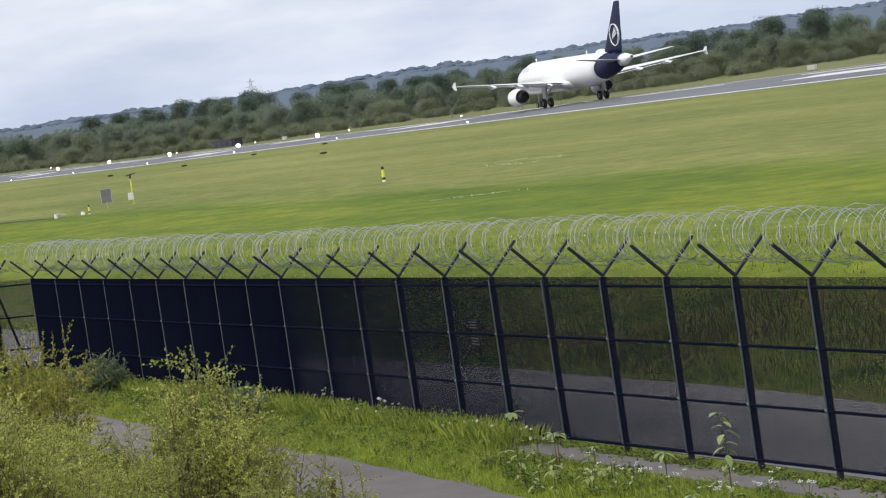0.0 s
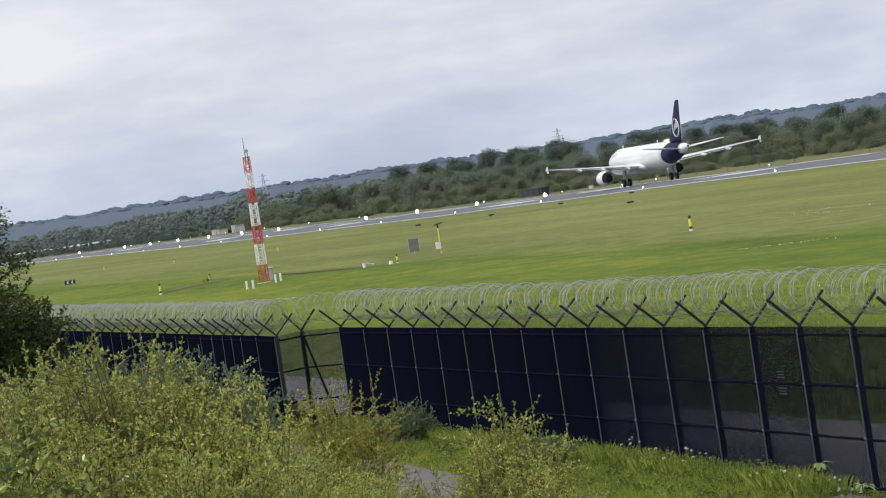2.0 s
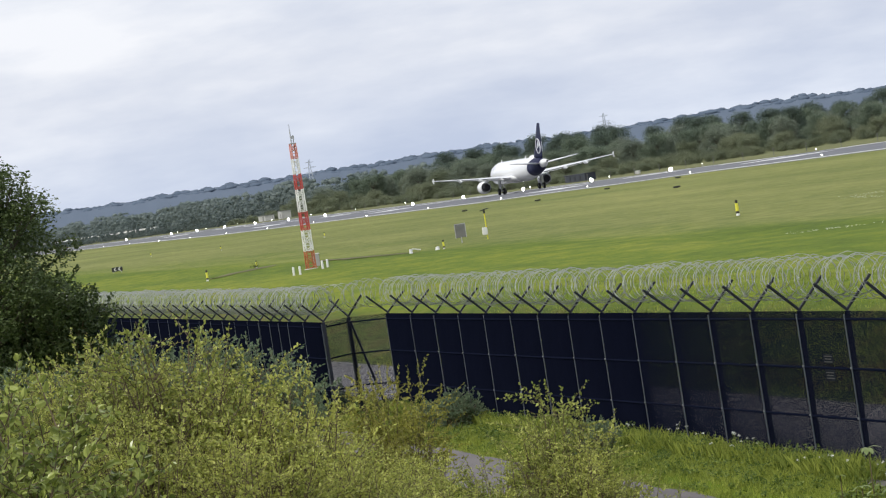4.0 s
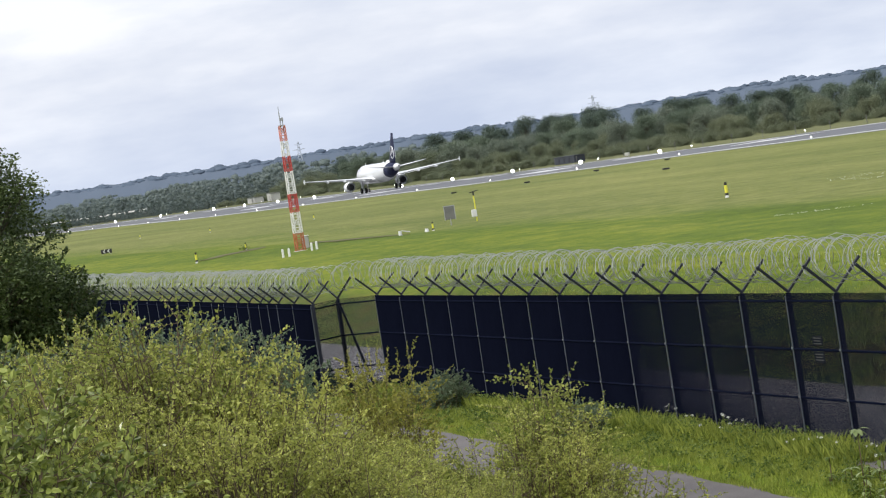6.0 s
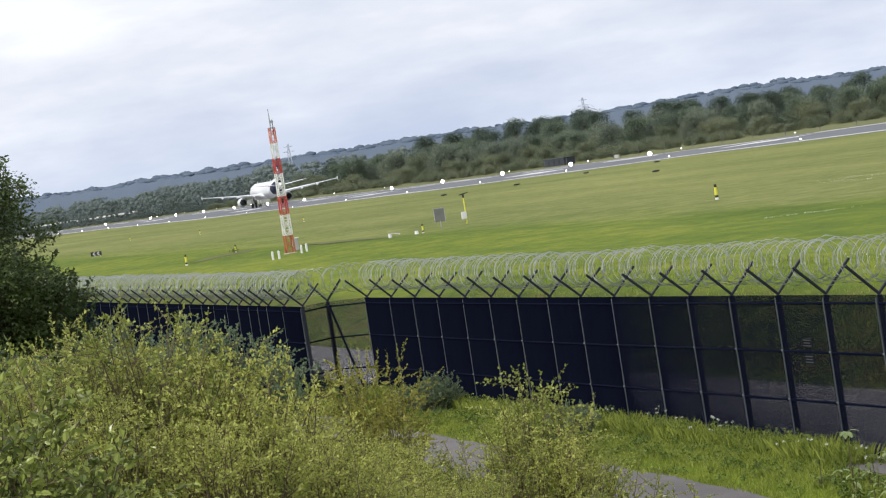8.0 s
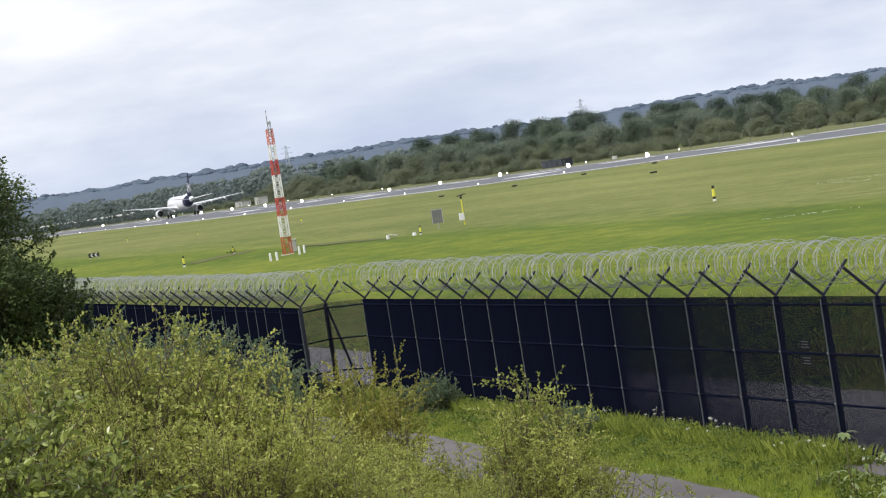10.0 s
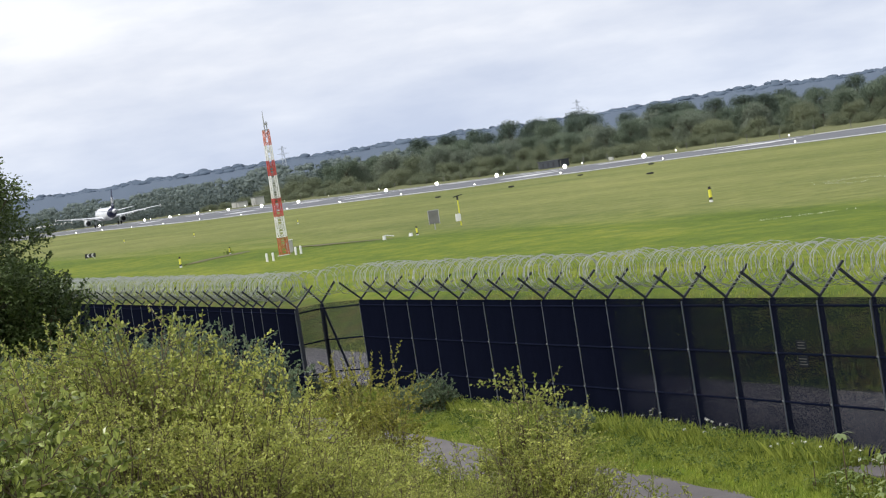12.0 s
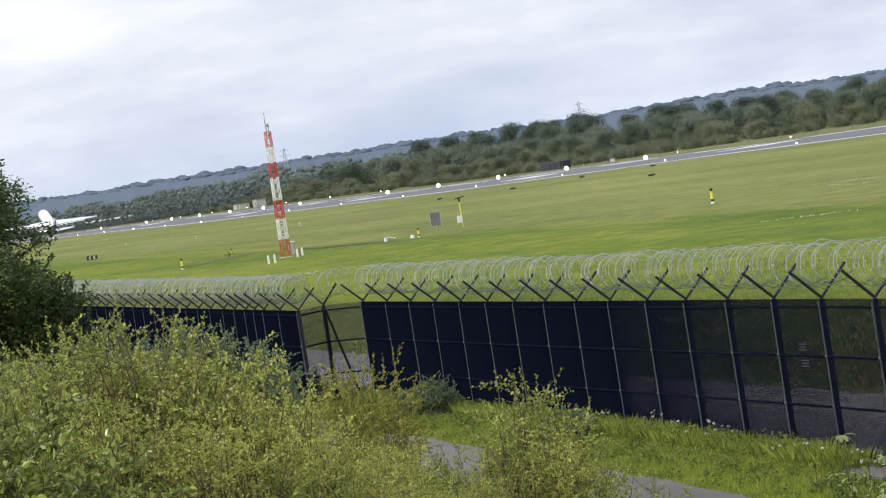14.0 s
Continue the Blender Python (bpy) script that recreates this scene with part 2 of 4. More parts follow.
def tube(bm, p, q, r, r2=None, n=8, caps=True):
    p, q = Vector(p), Vector(q)
    r2 = r if r2 is None else r2
    d = (q - p).normalized()
    a = d.orthogonal().normalized()
    b = d.cross(a)
    rings = []
    for c, rad in ((p, r), (q, r2)):
        rings.append([bm.verts.new(c + (a * math.cos(2 * math.pi * i / n) + b * math.sin(2 * math.pi * i / n)) * rad) for i in range(n)])
    for i in range(n):
        j = (i + 1) % n
        bm.faces.new((rings[0][i], rings[0][j], rings[1][j], rings[1][i]))
    if caps:
        bm.faces.new(rings[0][::-1])
        bm.faces.new(rings[1])
    return bm


def loft(bm, rings, caps=True, closed=True):
    vs = [[bm.verts.new(p) for p in r] for r in rings]
    for a, b in zip(vs, vs[1:]):
        m = len(a)
        for i in range(m if closed else m - 1):
            j = (i + 1) % m
            bm.faces.new((a[i], a[j], b[j], b[i]))
    if caps:
        bm.faces.new(vs[0][::-1])
        bm.faces.new(vs[-1])
    bmesh.ops.recalc_face_normals(bm, faces=bm.faces)
    return bm


def from_arrays(name, verts, faces, mat, smooth=False):
    me = bpy.data.meshes.new(name)
    me.from_pydata(verts, [], faces)
    me.materials.append(mat)
    if smooth:
        me.polygons.foreach_set("use_smooth", [True] * len(me.polygons))
    return me


def smoothstep(a, b, x):
    t = min(1.0, max(0.0, (x - a) / (b - a)))
    return t * t * (3 - 2 * t)


def blend(points, x):
    """Smooth interpolation of (x, value) pairs."""
    if x <= points[0][0]:
        return points[0][1]
    for (a, va), (b, vb) in zip(points, points[1:]):
        if x <= b:
            return va + (vb - va) * smoothstep(a, b, x)
    return points[-1][1]


# ---- ground ----
PROFILE = [(-60, 2.4), (2.0, 2.2), (6.0, 0.9), (13.5, -2.2), (15.3, -2.3), (17.7, -2.28), (18.2, -2.12), (20.0, -2.15), (25.0, -2.2), (26.5, -1.9), (33.0, -0.5), (45.0, -0.2), (60.0, 0.0)]
SWELL = [(330, 0.32), (400, 0.26), (470, 0.02), (540, -0.2), (760, -0.36), (960, 0.1), (1100, 0.2), (1400, 0.2)]


def ground_z(x, y):
    z = blend(PROFILE, x)
    far = smoothstep(60, 125, x)
    z += (blend(SWELL, y) - 0.013 * min(26.0, abs(x - 159.4))) * far
    # beyond the runway the land falls a little, then rises to the hills
    z += smoothstep(700, 2600, x) * 14 + smoothstep(188, 260, x) * 0.5
    z += -0.12 * smoothstep(60, 45, y) * smoothstep(14, 16, x) * smoothstep(30, 26, x)
    if x < 15.2:
        z += 0.12 * noise.noise((x * 0.3, y * 0.3, 0))
    elif 26 < x < 125:
        z += 0.10 * noise.noise((x * 0.12, y * 0.05, 3.0)) * smoothstep(26, 30, x) * smoothstep(125, 100, x)
        # a low rise round the mast
        z += 0.27 * smoothstep(28, 35, x) * smoothstep(49, 40, x) * smoothstep(150, 186, y)
    return z


def axis(*spans):
    """Grid lines: (start, end, step) spans that follow one another."""
    out = []
    for a, b, s in spans:
        k = max(1, round((b - a) / s))
        out += [a + (b - a) * i / k for i in range(k)]
    return out + [spans[-1][1]]


def build_ground():
    xs = axis((-1500, -60, 120), (-60, 0, 4), (0, 14, 0.7), (14, 30, 0.25), (30, 60, 1.2), (60, 130, 3), (130, 134, 2), (134, 186, 4), (186, 260, 6), (260, 800, 30), (800, 4500, 150))
    ys = axis((-1500, 0, 100), (0, 30, 3), (30, 160, 1.0), (160, 600, 8), (600, 1500, 25), (1500, 4900, 160))
    verts = [(x, y, ground_z(x, y)) for y in ys for x in xs]
    w_ = len(xs)
    faces = [(j * w_ + i, j * w_ + i + 1, (j + 1) * w_ + i + 1, (j + 1) * w_ + i) for j in range(len(ys) - 1) for i in range(w_ - 1)]
    tagged(new("ground", from_arrays("ground", verts, faces, M_GRASS, True)), "mown green airfield grass running up to a bank and a mound", "grass", kind="structure")


def strip(name, x0, x1, y0, y1, step, lift, mat, label, category, wander=0.0, sides=3):
    """A paved strip that follows the ground, with a thin edge; wander makes the edges uneven."""
    ys = axis((y0, y1, step))
    verts, faces = [], []
    cols = [x0 + (x1 - x0) * i / sides for i in range(sides + 1)]
    for y in ys:
        row = []
        for i, x in enumerate(cols):
            if wander and i in (0, sides):
                x += wander * noise.noise((y * 0.6, i * 9.0, x0))
            row.append((x, y, ground_z(x, y) + lift))
        verts += [(row[0][0], y, row[0][2] - 0.15)] + row + [(row[-1][0], y, row[-1][2] - 0.15)]
    k = sides + 3
    for j in range(len(ys) - 1):
        for i in range(k - 1):
            faces.append((j * k + i, j * k + i + 1, (j + 1) * k + i + 1, (j + 1) * k + i))
    return tagged(new(name, from_arrays(name, verts, faces, mat, False)), label, category, kind="structure")


def build_runway():
    strip("runway", 134.0, 186.0, -400, 2600, 12, 0.03, M_RUNWAY, "long grey asphalt runway, damp and worn", "runway", sides=13)
    strip("runway_edge_line", 135.3, 136.3, -400, 2600, 12, 0.05, M_WHITE_MARK, "white painted runway edge line", "marking", sides=1)
    strip("runway_edge_line", 182.6, 183.5, -400, 2600, 12, 0.05, M_WHITE_MARK, "white painted runway edge line", "marking", sides=1)
    for y in range(-300, 2500, 50):
        strip("centreline_mark", 159.0, 159.9, y, y + 30, 10, 0.05, M_WHITE_MARK, "white painted runway centreline dash", "marking", sides=1)


def build_touchdown_marks():
    for y in (300, 426, 540, 665, 800, 940):
        for x in (148.2, 151.0, 166.0, 168.8):
            strip("touchdown_mark", x, x + 1.9, y - 12, y + 12, 12, 0.055, M_WHITE_MARK, "white painted touchdown zone bar", "marking", sides=1)


def build_roads():
    strip("path", 15.2, 17.65, 20, 170, 0.5, 0.012, M_PATH, "narrow grey tarmac path beside the grass verge", "path", 0.22, 4)
    strip("perimeter_road", 20.5, 25.0, 10, 260, 2.0, 0.012, M_ROAD, "dark grey tarmac road behind the fence", "road", 0.1, 4)
    strip("pavement", 19.25, 19.9, 20, 53.5, 0.4, 0.03, M_PATH, "cracked concrete strip at the foot of the fence", "pavement", 0.12, 2)


build_ground()
build_runway()
build_touchdown_marks()
build_roads()

# ---- security fence ----
PANEL, POST_H = 2.45, 2.75


def fence_meshes(length):
    """The parts of one bay that are shared by all bays of that length."""
    verts, faces = [], []

    def rod(p, q, r, axis_):
        k = len(verts)
        for c in (p, q):
            for a in (90, 210, 330):
                ca, sa_ = math.cos(radians(a)) * r, math.sin(radians(a)) * r
                verts.append((c[0] + ca, c[1] + sa_, c[2]) if axis_ == 2 else (c[0] + ca, c[1], c[2] + sa_))
        for i in range(3):
            j = (i + 1) % 3
            faces.append((k + i, k + j, k + 3 + j, k + 3 + i))
    n = int(length / 0.0127)
    for i in range(1, n):
        y = length * i / n
        rod((0, y, 0.02), (0, y, POST_H), 0.0023, 2)
    for i in range(1, 75):
        rod((0.004, 0.03, POST_H * i / 75), (0.004, length - 0.03, POST_H * i / 75), 0.0012, 1)
    return from_arrays("wire_mesh", verts, faces, M_NAVY)


def rail_mesh(length):
    bm = bmesh.new()
    box(bm, (0.035, length - 0.06, 0.04), (0, length / 2, 0))
    bevelled(bm, 0.008)
    return mesh_of("rail", bm, M_NAVY)


def post_mesh():
    bm = bmesh.new()
    box(bm, (0.09, 0.06, POST_H + 0.3), (0.055, 0, POST_H / 2 - 0.15))
    bevelled(bm, 0.008)
    return mesh_of("post", bm, M_POST)


def arm_mesh(side):
    bm = bmesh.new()
    m = Matrix.Translation((0.26 * side, 0, 0.26)) @ Matrix.Rotation(radians(45 * side), 4, "Y")
    box(bm, (0.045, 0.055, 0.76), (0, 0, 0))
    bmesh.ops.transform(bm, matrix=m, verts=bm.verts)
    bevelled(bm, 0.006)
    return mesh_of("arm", bm, M_POST)


def cover_mesh():
    bm = bmesh.new()
    box(bm, (0.014, 0.045, POST_H - 0.1), (-0.012, 0, POST_H / 2))
    bevelled(bm, 0.004)
    return mesh_of("cover_strip", bm, M_COVER)


def clamp_mesh():
    bm = bmesh.new()
    box(bm, (0.018, 0.065, 0.036), (-0.026, 0, 0))
    bevelled(bm, 0.005)
    return mesh_of("clamp", bm, M_CLAMP)


POST, ARM_L, ARM_R, CLAMP, COVER = post_mesh(), arm_mesh(-1), arm_mesh(1), clamp_mesh(), cover_mesh()
WIRES, RAIL = fence_meshes(PANEL), rail_mesh(PANEL)


def fence_run(name, line, ys, label, posts=None):
    """Bays between posts at the given distances; line gives the plan place for a distance; the top stays level."""
    spots = [Vector(line(y)) for y in ys]
    fence = thing(name, (spots[0].x, spots[0].y, 0), label, "fence")
    lean = random.Random(int(ys[0] * 10))
    short = (spots[1] - spots[0]).length < 2.0
    span = (spots[1] - spots[0]).length if short else PANEL
    wires, rail = (fence_meshes(span), rail_mesh(span)) if short else (WIRES, RAIL)
    for i, p in enumerate(spots):
        q = spots[i + 1] if i + 1 < len(spots) else p + (p - spots[i - 1])
        length = (q - p).length
        turn = math.degrees(math.atan2(-(q - p).x, (q - p).y))
        base = FENCE_TOP(p.y) - POST_H
        at = pose(p.x - spots[0].x, p.y - spots[0].y, base, 0, 0, turn)
        if i < len(spots) - 1:
            wm = part("wire_mesh", wires, None, fence, "dark navy close-wire mesh panel")
            wm.matrix_basis = at @ Matrix.Diagonal((1, length / span, 1, 1))
            for f_ in (0.045, 0.36, 0.68, 1.0):
                r = part("rail", rail, None, wm)
                r.matrix_basis = Matrix.Translation((0, 0, max(0.05, POST_H * (1 - f_) - 0.02)))
        if posts is not None and i not in posts:
            continue
        post = part("post", POST, None, fence)
        post.matrix_basis = at @ pose(0, 0, 0, lean.uniform(-0.3, 0.3), lean.uniform(-0.3, 0.3), 0)
        for me in (ARM_L, ARM_R):
            a = part("arm", me, None, post)
            a.matrix_basis = pose(0.055, 0, POST_H + 0.02, lean.uniform(-1.5, 1.5), lean.uniform(-1.5, 1.5), 0)
        part("cover_strip", COVER, None, post, "thin lighter strip clamping the mesh")
        for f_ in (0.36, 0.68):
            c = part("clamp", CLAMP, None, post)
            c.matrix_basis = Matrix.Translation((0, 0, POST_H * (1 - f_)))
    return fence


def FENCE_TOP(y):
    return 0.56 + 0.05 * smoothstep(75, 50, y)


def razor_coil(x0, y0, x1, y1, pitch=0.22, name="razor_wire_coil"):
    """A long uneven coil of barbed tape lying in the forked arms, joined loop to loop."""
    rng = random.Random(int(y0 * 7))
    coil = thing(name, (0, 0, 0), "tangled coil of galvanised razor wire on forked arms", "razor wire")
    verts, faces = [], []
    length = math.hypot(x1 - x0, y1 - y0)
    ux, uy = (x1 - x0) / length, (y1 - y0) / length
    prev = None
    k = 24
    loops = int(length / pitch)
    wob = [(rng.uniform(-0.09, 0.09), rng.uniform(0.33, 0.43), rng.uniform(-0.1, 0.1)) for _ in range(loops + 2)]
    for i in range(loops * k):
        f_ = i / k
        j = int(f_)
        t_ = f_ - j
        c0, r0, l0 = [wob[j][m] + (wob[j + 1][m] - wob[j][m]) * t_ for m in range(3)]
        ang = 2 * math.pi * f_
        s = f_ * pitch + l0 + (0.10 if j % 2 else -0.06) * math.sin(ang)
        r0 *= 1 + 0.16 * noise.noise((f_ * 3.1, y0, 0.0))
        lat = math.cos(ang) * r0 + c0
        z = FENCE_TOP(y0 + uy * s) + 0.58 + math.sin(ang) * r0 * 0.95 + c0 * 0.5
        p = Vector((x0 + ux * s - uy * lat, y0 + uy * s + ux * lat, z))
        n0 = len(verts)
        out = Vector((-uy * math.cos(ang), ux * math.cos(ang), math.sin(ang)))
        wdt = 0.007
        barb = 0.016 if i % 2 == 0 else 0.0
        verts += [p + Vector((ux * wdt, uy * wdt, 0)) + out * 0.003, p - Vector((ux * wdt, uy * wdt, 0)), p + out * (0.003 + barb)]
        if prev is not None:
            for m in range(3):
                n_ = (m + 1) % 3
                faces.append((prev + m, prev + n_, n0 + n_, n0 + m))
        prev = n0
        if i % (k * 9) == k * 9 - 1 or i == loops * k - 1:
            part("coil_section", from_arrays("coil_section", verts, faces, M_GALV), None, coil)
            verts, faces, prev = verts[-3:], [], 0
    return coil


def build_fence():
    # near run: towards the jog at y 89.4; far run beyond it, with closer posts at its start
    near = [32.7, 35.15, 37.6, 40.08, 42.55, 45.08, 47.55, 50.01, 52.48, 54.96, 57.34, 59.78, 62.19, 64.60, 67.10, 69.46, 71.85, 74.31, 76.65, 79.11, 81.58, 83.99, 86.51, 89.38]
    fence_run("security_fence", lambda y: (20.31 - 0.01224 * (y - 32.95), y), near, "dark navy close-mesh security fence with forked post tops")
    far = [90.16, 92.83, 95.07, 96.44, 97.85, 99.58, 101.56, 103.82, 105.96, 108.09, 110.41, 112.59, 114.74, 117.09, 119.27, 121.67, 123.89, 126.03, 128.40, 130.70, 132.92, 135.22]
    far += [137.59 + 2.3 * i for i in range(17)]
    fence_run("security_fence", lambda y: (18.0 - 0.0008 * (y - 90), y), far, "dark navy close-mesh security fence beyond a jog")
    fence_run("security_fence", lambda y: (18.02 + 0.978 * (y - 90.16), y), [90.16, 91.06], "short see-through fence return between two fence runs", (1,))
    fence_run("security_fence", lambda y: (18.92 - 0.5 * (y - 91.0), y), [91.0, 89.46], "short see-through fence return meeting the longer run", ())
    razor_coil(20.45, 34.0, 19.80, 89.0)
    razor_coil(18.12, 90.4, 18.05, 172.0, 0.17)
    razor_coil(19.72, 89.2, 18.95, 91.1)
    razor_coil(18.85, 91.1, 18.10, 90.3)


build_fence()

# ---- airliner ----
# its own space: y forward, x to its right, origin on the ground between the main wheels


def ring(y, cz, rx, rz, n=28, shift=0.0, lean=0.0):
    out = []
    for i in range(n):
        a = 2 * math.pi * i / n
        s, c = math.sin(a), math.cos(a)
        out.append((rx * s, y + shift * (1 - c * c) + lean * c, cz + rz * c))
    return out


def hull(d):
    """Centre height and half sizes of the fuselage at d metres behind the nose."""
    cz = blend([(0, 3.25), (2, 3.55), (6, 3.86), (24, 3.86), (30, 4.12), (34, 4.5), (37.5, 4.8)], d)
    r = blend([(0, 0.05), (0.35, 0.62), (1.2, 1.12), (3.0, 1.68), (5.5, 1.96), (7, 1.975), (24, 1.975), (28.5, 1.72), (32, 1.22), (35.2, 0.70), (37.5, 0.24)], d)
    return cz, r


def foil(chord, thick, n=10):
    """Section points (along chord from the leading edge, height)."""
    xs = [0.5 - 0.5 * math.cos(math.pi * i / n) for i in range(n + 1)]

    def half(x):
        return 5 * thick * (0.2969 * math.sqrt(x) - 0.126 * x - 0.3516 * x * x + 0.2843 * x ** 3 - 0.1015 * x ** 4)
    top = [(x * chord, (half(x) + 0.003) * chord) for x in xs]
    low = [(x * chord, -(half(x) + 0.003) * chord * 0.8) for x in xs[::-1][1:-1]]
    return top + low


def surface(bm, stations):
    """stations: (x, leading edge behind the nose, z, chord, thickness)."""
    loft(bm, [[(x, 17.7 - d - a, z + h) for a, h in foil(c, t)] for x, d, z, c, t in stations])


def build_airliner():
    plane = thing("airliner", (159.4, 400, 0), "white twin-engine airliner with dark blue tail taking off on the runway", "airplane")

    def fuselage(name, ds, mat, front=0.0, back=0.0, label=""):
        bm = bmesh.new()
        rings = []
        for i, d in enumerate(ds):
            cz, r = hull(d)
            f_ = front if i == 0 else back if i == len(ds) - 1 else 0.0
            rings.append(ring(17.7 - d, cz, r, r * 1.045, shift=f_, lean=-0.9 * (1 if f_ else 0)))
        loft(bm, rings)
        return part(name, bm, mat, plane, label, True)
    fuselage("fuselage", [0, 0.12, 0.35, 0.8, 1.4, 2.2, 3, 4, 5.5, 7, 10, 14, 18, 22, 24, 26, 28, 29.9], M_SKIN, back=1.0)
    fuselage("tail_band", [29.9, 31.3, 32.6, 33.8, 34.7], M_BLUE, front=1.0, label="dark blue painted rear fuselage")
    fuselage("tail_cone", [34.7, 35.4, 36.1, 36.8, 37.3, 37.5], M_SKIN)
    bm = bmesh.new()
    tube(bm, (0, 17.7 - 37.3, 4.79), (0, 17.7 - 37.55, 4.8), 0.17, 0.17, 12)
    part("exhaust_outlet", bm, M_DARKMETAL, plane, "dark auxiliary exhaust outlet")
    # belly fairing between the wings
    bm = bmesh.new()
    loft(bm, [ring(17.7 - d, 2.75, 1.98 * k, 0.95 * k, 20) for d, k in ((10.8, 0.35), (12, 0.85), (14, 1.06), (18, 1.08), (20.5, 0.9), (22, 0.4))])
    part("belly_fairing", bm, M_SKIN, plane, smooth=True)
    for s in (-1, 1):
        bm = bmesh.new()
        surface(bm, [(s * 1.2, 11.6, 2.75, 7.6, 0.13), (s * 1.95, 12.1, 2.82, 7.0, 0.13), (s * 6.4, 14.6, 3.25, 4.6, 0.115), (s * 11.8, 17.35, 3.75, 3.05, 0.105), (s * 17.0, 20.0, 4.25, 1.55, 0.10)])
        wing = part("wing", bm, M_WING, plane, smooth=True)
        # wingtip fence
        bm = bmesh.new()
        loft(bm, [[(s * (17.05 + o), 17.7 - d, z) for d, z in ((20.4, 4.25), (21.2, 4.75), (21.7, 4.75), (21.6, 4.25), (21.7, 3.75), (21.2, 3.75))] for o in (-0.03, 0.03)])
        part("wingtip_fence", bm, M_SKIN, wing)
        for x, d, z, ln in ((3.9, 17.2, 2.75, 3.4), (8.1, 18.1, 3.15, 3.4), (11.9, 19.0, 3.5, 3.0)):
            bm = bmesh.new()
            loft(bm, [ring(17.7 - d - t_ * ln, z + 0.05 - 0.12 * t_, 0.2 * k, 0.28 * k, 10) for t_, k in ((0, 0.15), (0.2, 0.8), (0.5, 1), (0.8, 0.7), (1, 0.1))])
            ob = part("flap_fairing", bm, M_WING, wing, smooth=True)
            ob.location.x = s * x
        # flap set for take-off
        bm = bmesh.new()
        surface(bm, [(s * 2.1, 18.9, 2.55, 1.15, 0.10), (s * 6.4, 18.95, 3.02, 1.0, 0.10), (s * 12.6, 20.5, 3.62, 0.75, 0.10)])
        part("flap", bm, M_WING, wing)
        # engine
        engine = part("engine_nacelle", loft(bmesh.new(), [[(s * 5.75 + p[0], p[1], p[2]) for p in ring(17.7 - d, 1.72, r, r, 24)] for d, r in ((11.75, 0.80), (11.6, 0.92), (11.8, 1.05), (12.4, 1.14), (13.2, 1.12), (14.2, 0.99), (14.4, 0.92), (14.1, 0.87))]), M_SKIN, plane, smooth=True)
        part("core_nozzle", loft(bmesh.new(), [[(s * 5.75 + p[0], p[1], p[2]) for p in ring(17.7 - d, 1.72, r, r, 18)] for d, r in ((13.9, 0.80), (14.8, 0.66), (15.5, 0.47), (15.3, 0.40), (15.2, 0.3), (16.0, 0.08))]), M_DARKMETAL, engine, "dark bare-metal engine nozzle", True)
        part("fan_duct", tube(bmesh.new(), (s * 5.75, 17.7 - 14.05, 1.72), (s * 5.75, 17.7 - 13.95, 1.72), 0.95, n=20), M_DARKMETAL, engine)
        part("intake_fan", tube(bmesh.new(), (s * 5.75, 17.7 - 11.82, 1.72), (s * 5.75, 17.7 - 12.1, 1.72), 0.84, n=20), M_DARKMETAL, engine)
        bm = bmesh.new()
        loft(bm, [[(s * 5.75 + dx, 17.7 - d, z) for dx, d in ((-0.16, 13.0), (0.16, 13.0), (0.12, 16.6), (-0.12, 16.6))] for z in (2.7, 3.1)])
        part("pylon", bm, M_SKIN, engine)
        # tailplane
        bm = bmesh.new()
        surface(bm, [(s * 0.35, 31.6, 4.55, 4.0, 0.10), (s * 6.22, 34.9, 5.25, 1.5, 0.09)])
        part("tailplane", bm, M_SKIN, plane, smooth=True)
        # main gear
        bm = bmesh.new()
        tube(bm, (s * 3.75, 0.1, 2.9), (s * 3.8, 0, 0.6), 0.14, 0.11, 10)
        tube(bm, (s * 3.75, 0.0, 1.5), (s * 2.6, 0.2, 2.7), 0.06, n=6)
        tube(bm, (s * 3.35, 0, 0.58), (s * 4.25, 0, 0.58), 0.09, n=8)
        gear = part("main_gear", bm, M_STRUT, plane, "grey main landing gear leg")
        bm = bmesh.new()
        box(bm, (0.06, 1.1, 1.5), (s * 4.1, 0.0, 1.75))
        part("gear_door", bevelled(bm, 0.02), M_SKIN, gear)
        for o in (-0.46, 0.46):
            wheel(gear, (s * 3.8 + o, 0, 0.585), 0.585, 0.40)
    # nose gear
    bm = bmesh.new()
    tube(bm, (0, 12.6, 2.4), (0, 12.64, 0.4), 0.09, 0.08, 8)
    tube(bm, (-0.3, 12.64, 0.39), (0.3, 12.64, 0.39), 0.06, n=8)
    nose = part("nose_gear", bm, M_STRUT, plane, "grey nose landing gear leg")
    for o in (-0.25, 0.25):
        wheel(nose, (o, 12.64, 0.39), 0.39, 0.22)
    # fin
    bm = bmesh.new()
    loft(bm, [[(h, 17.7 - d - a, z) for a, h in foil(c, t)] for d, z, c, t in ((28.0, 5.45, 6.6, 0.05), (29.7, 6.2, 5.2, 0.09), (34.3, 11.62, 1.75, 0.09), (34.5, 11.70, 1.4, 0.06))])
    fin = part("fin", bm, M_BLUE, plane, "dark blue tail fin", True)
    for s in (-1, 1):
        bm = bmesh.new()
        cy, cz, r0, r1 = 17.7 - 33.5, 7.7, 1.26, 1.36
        n = 40
        vs = [[bm.verts.new((s * o, cy + r * math.cos(2 * math.pi * i / n), cz + r * math.sin(2 * math.pi * i / n))) for i in range(n)] for r, o in ((r0, 0.25), (r1, 0.25), (r1, 0.05), (r0, 0.05))]
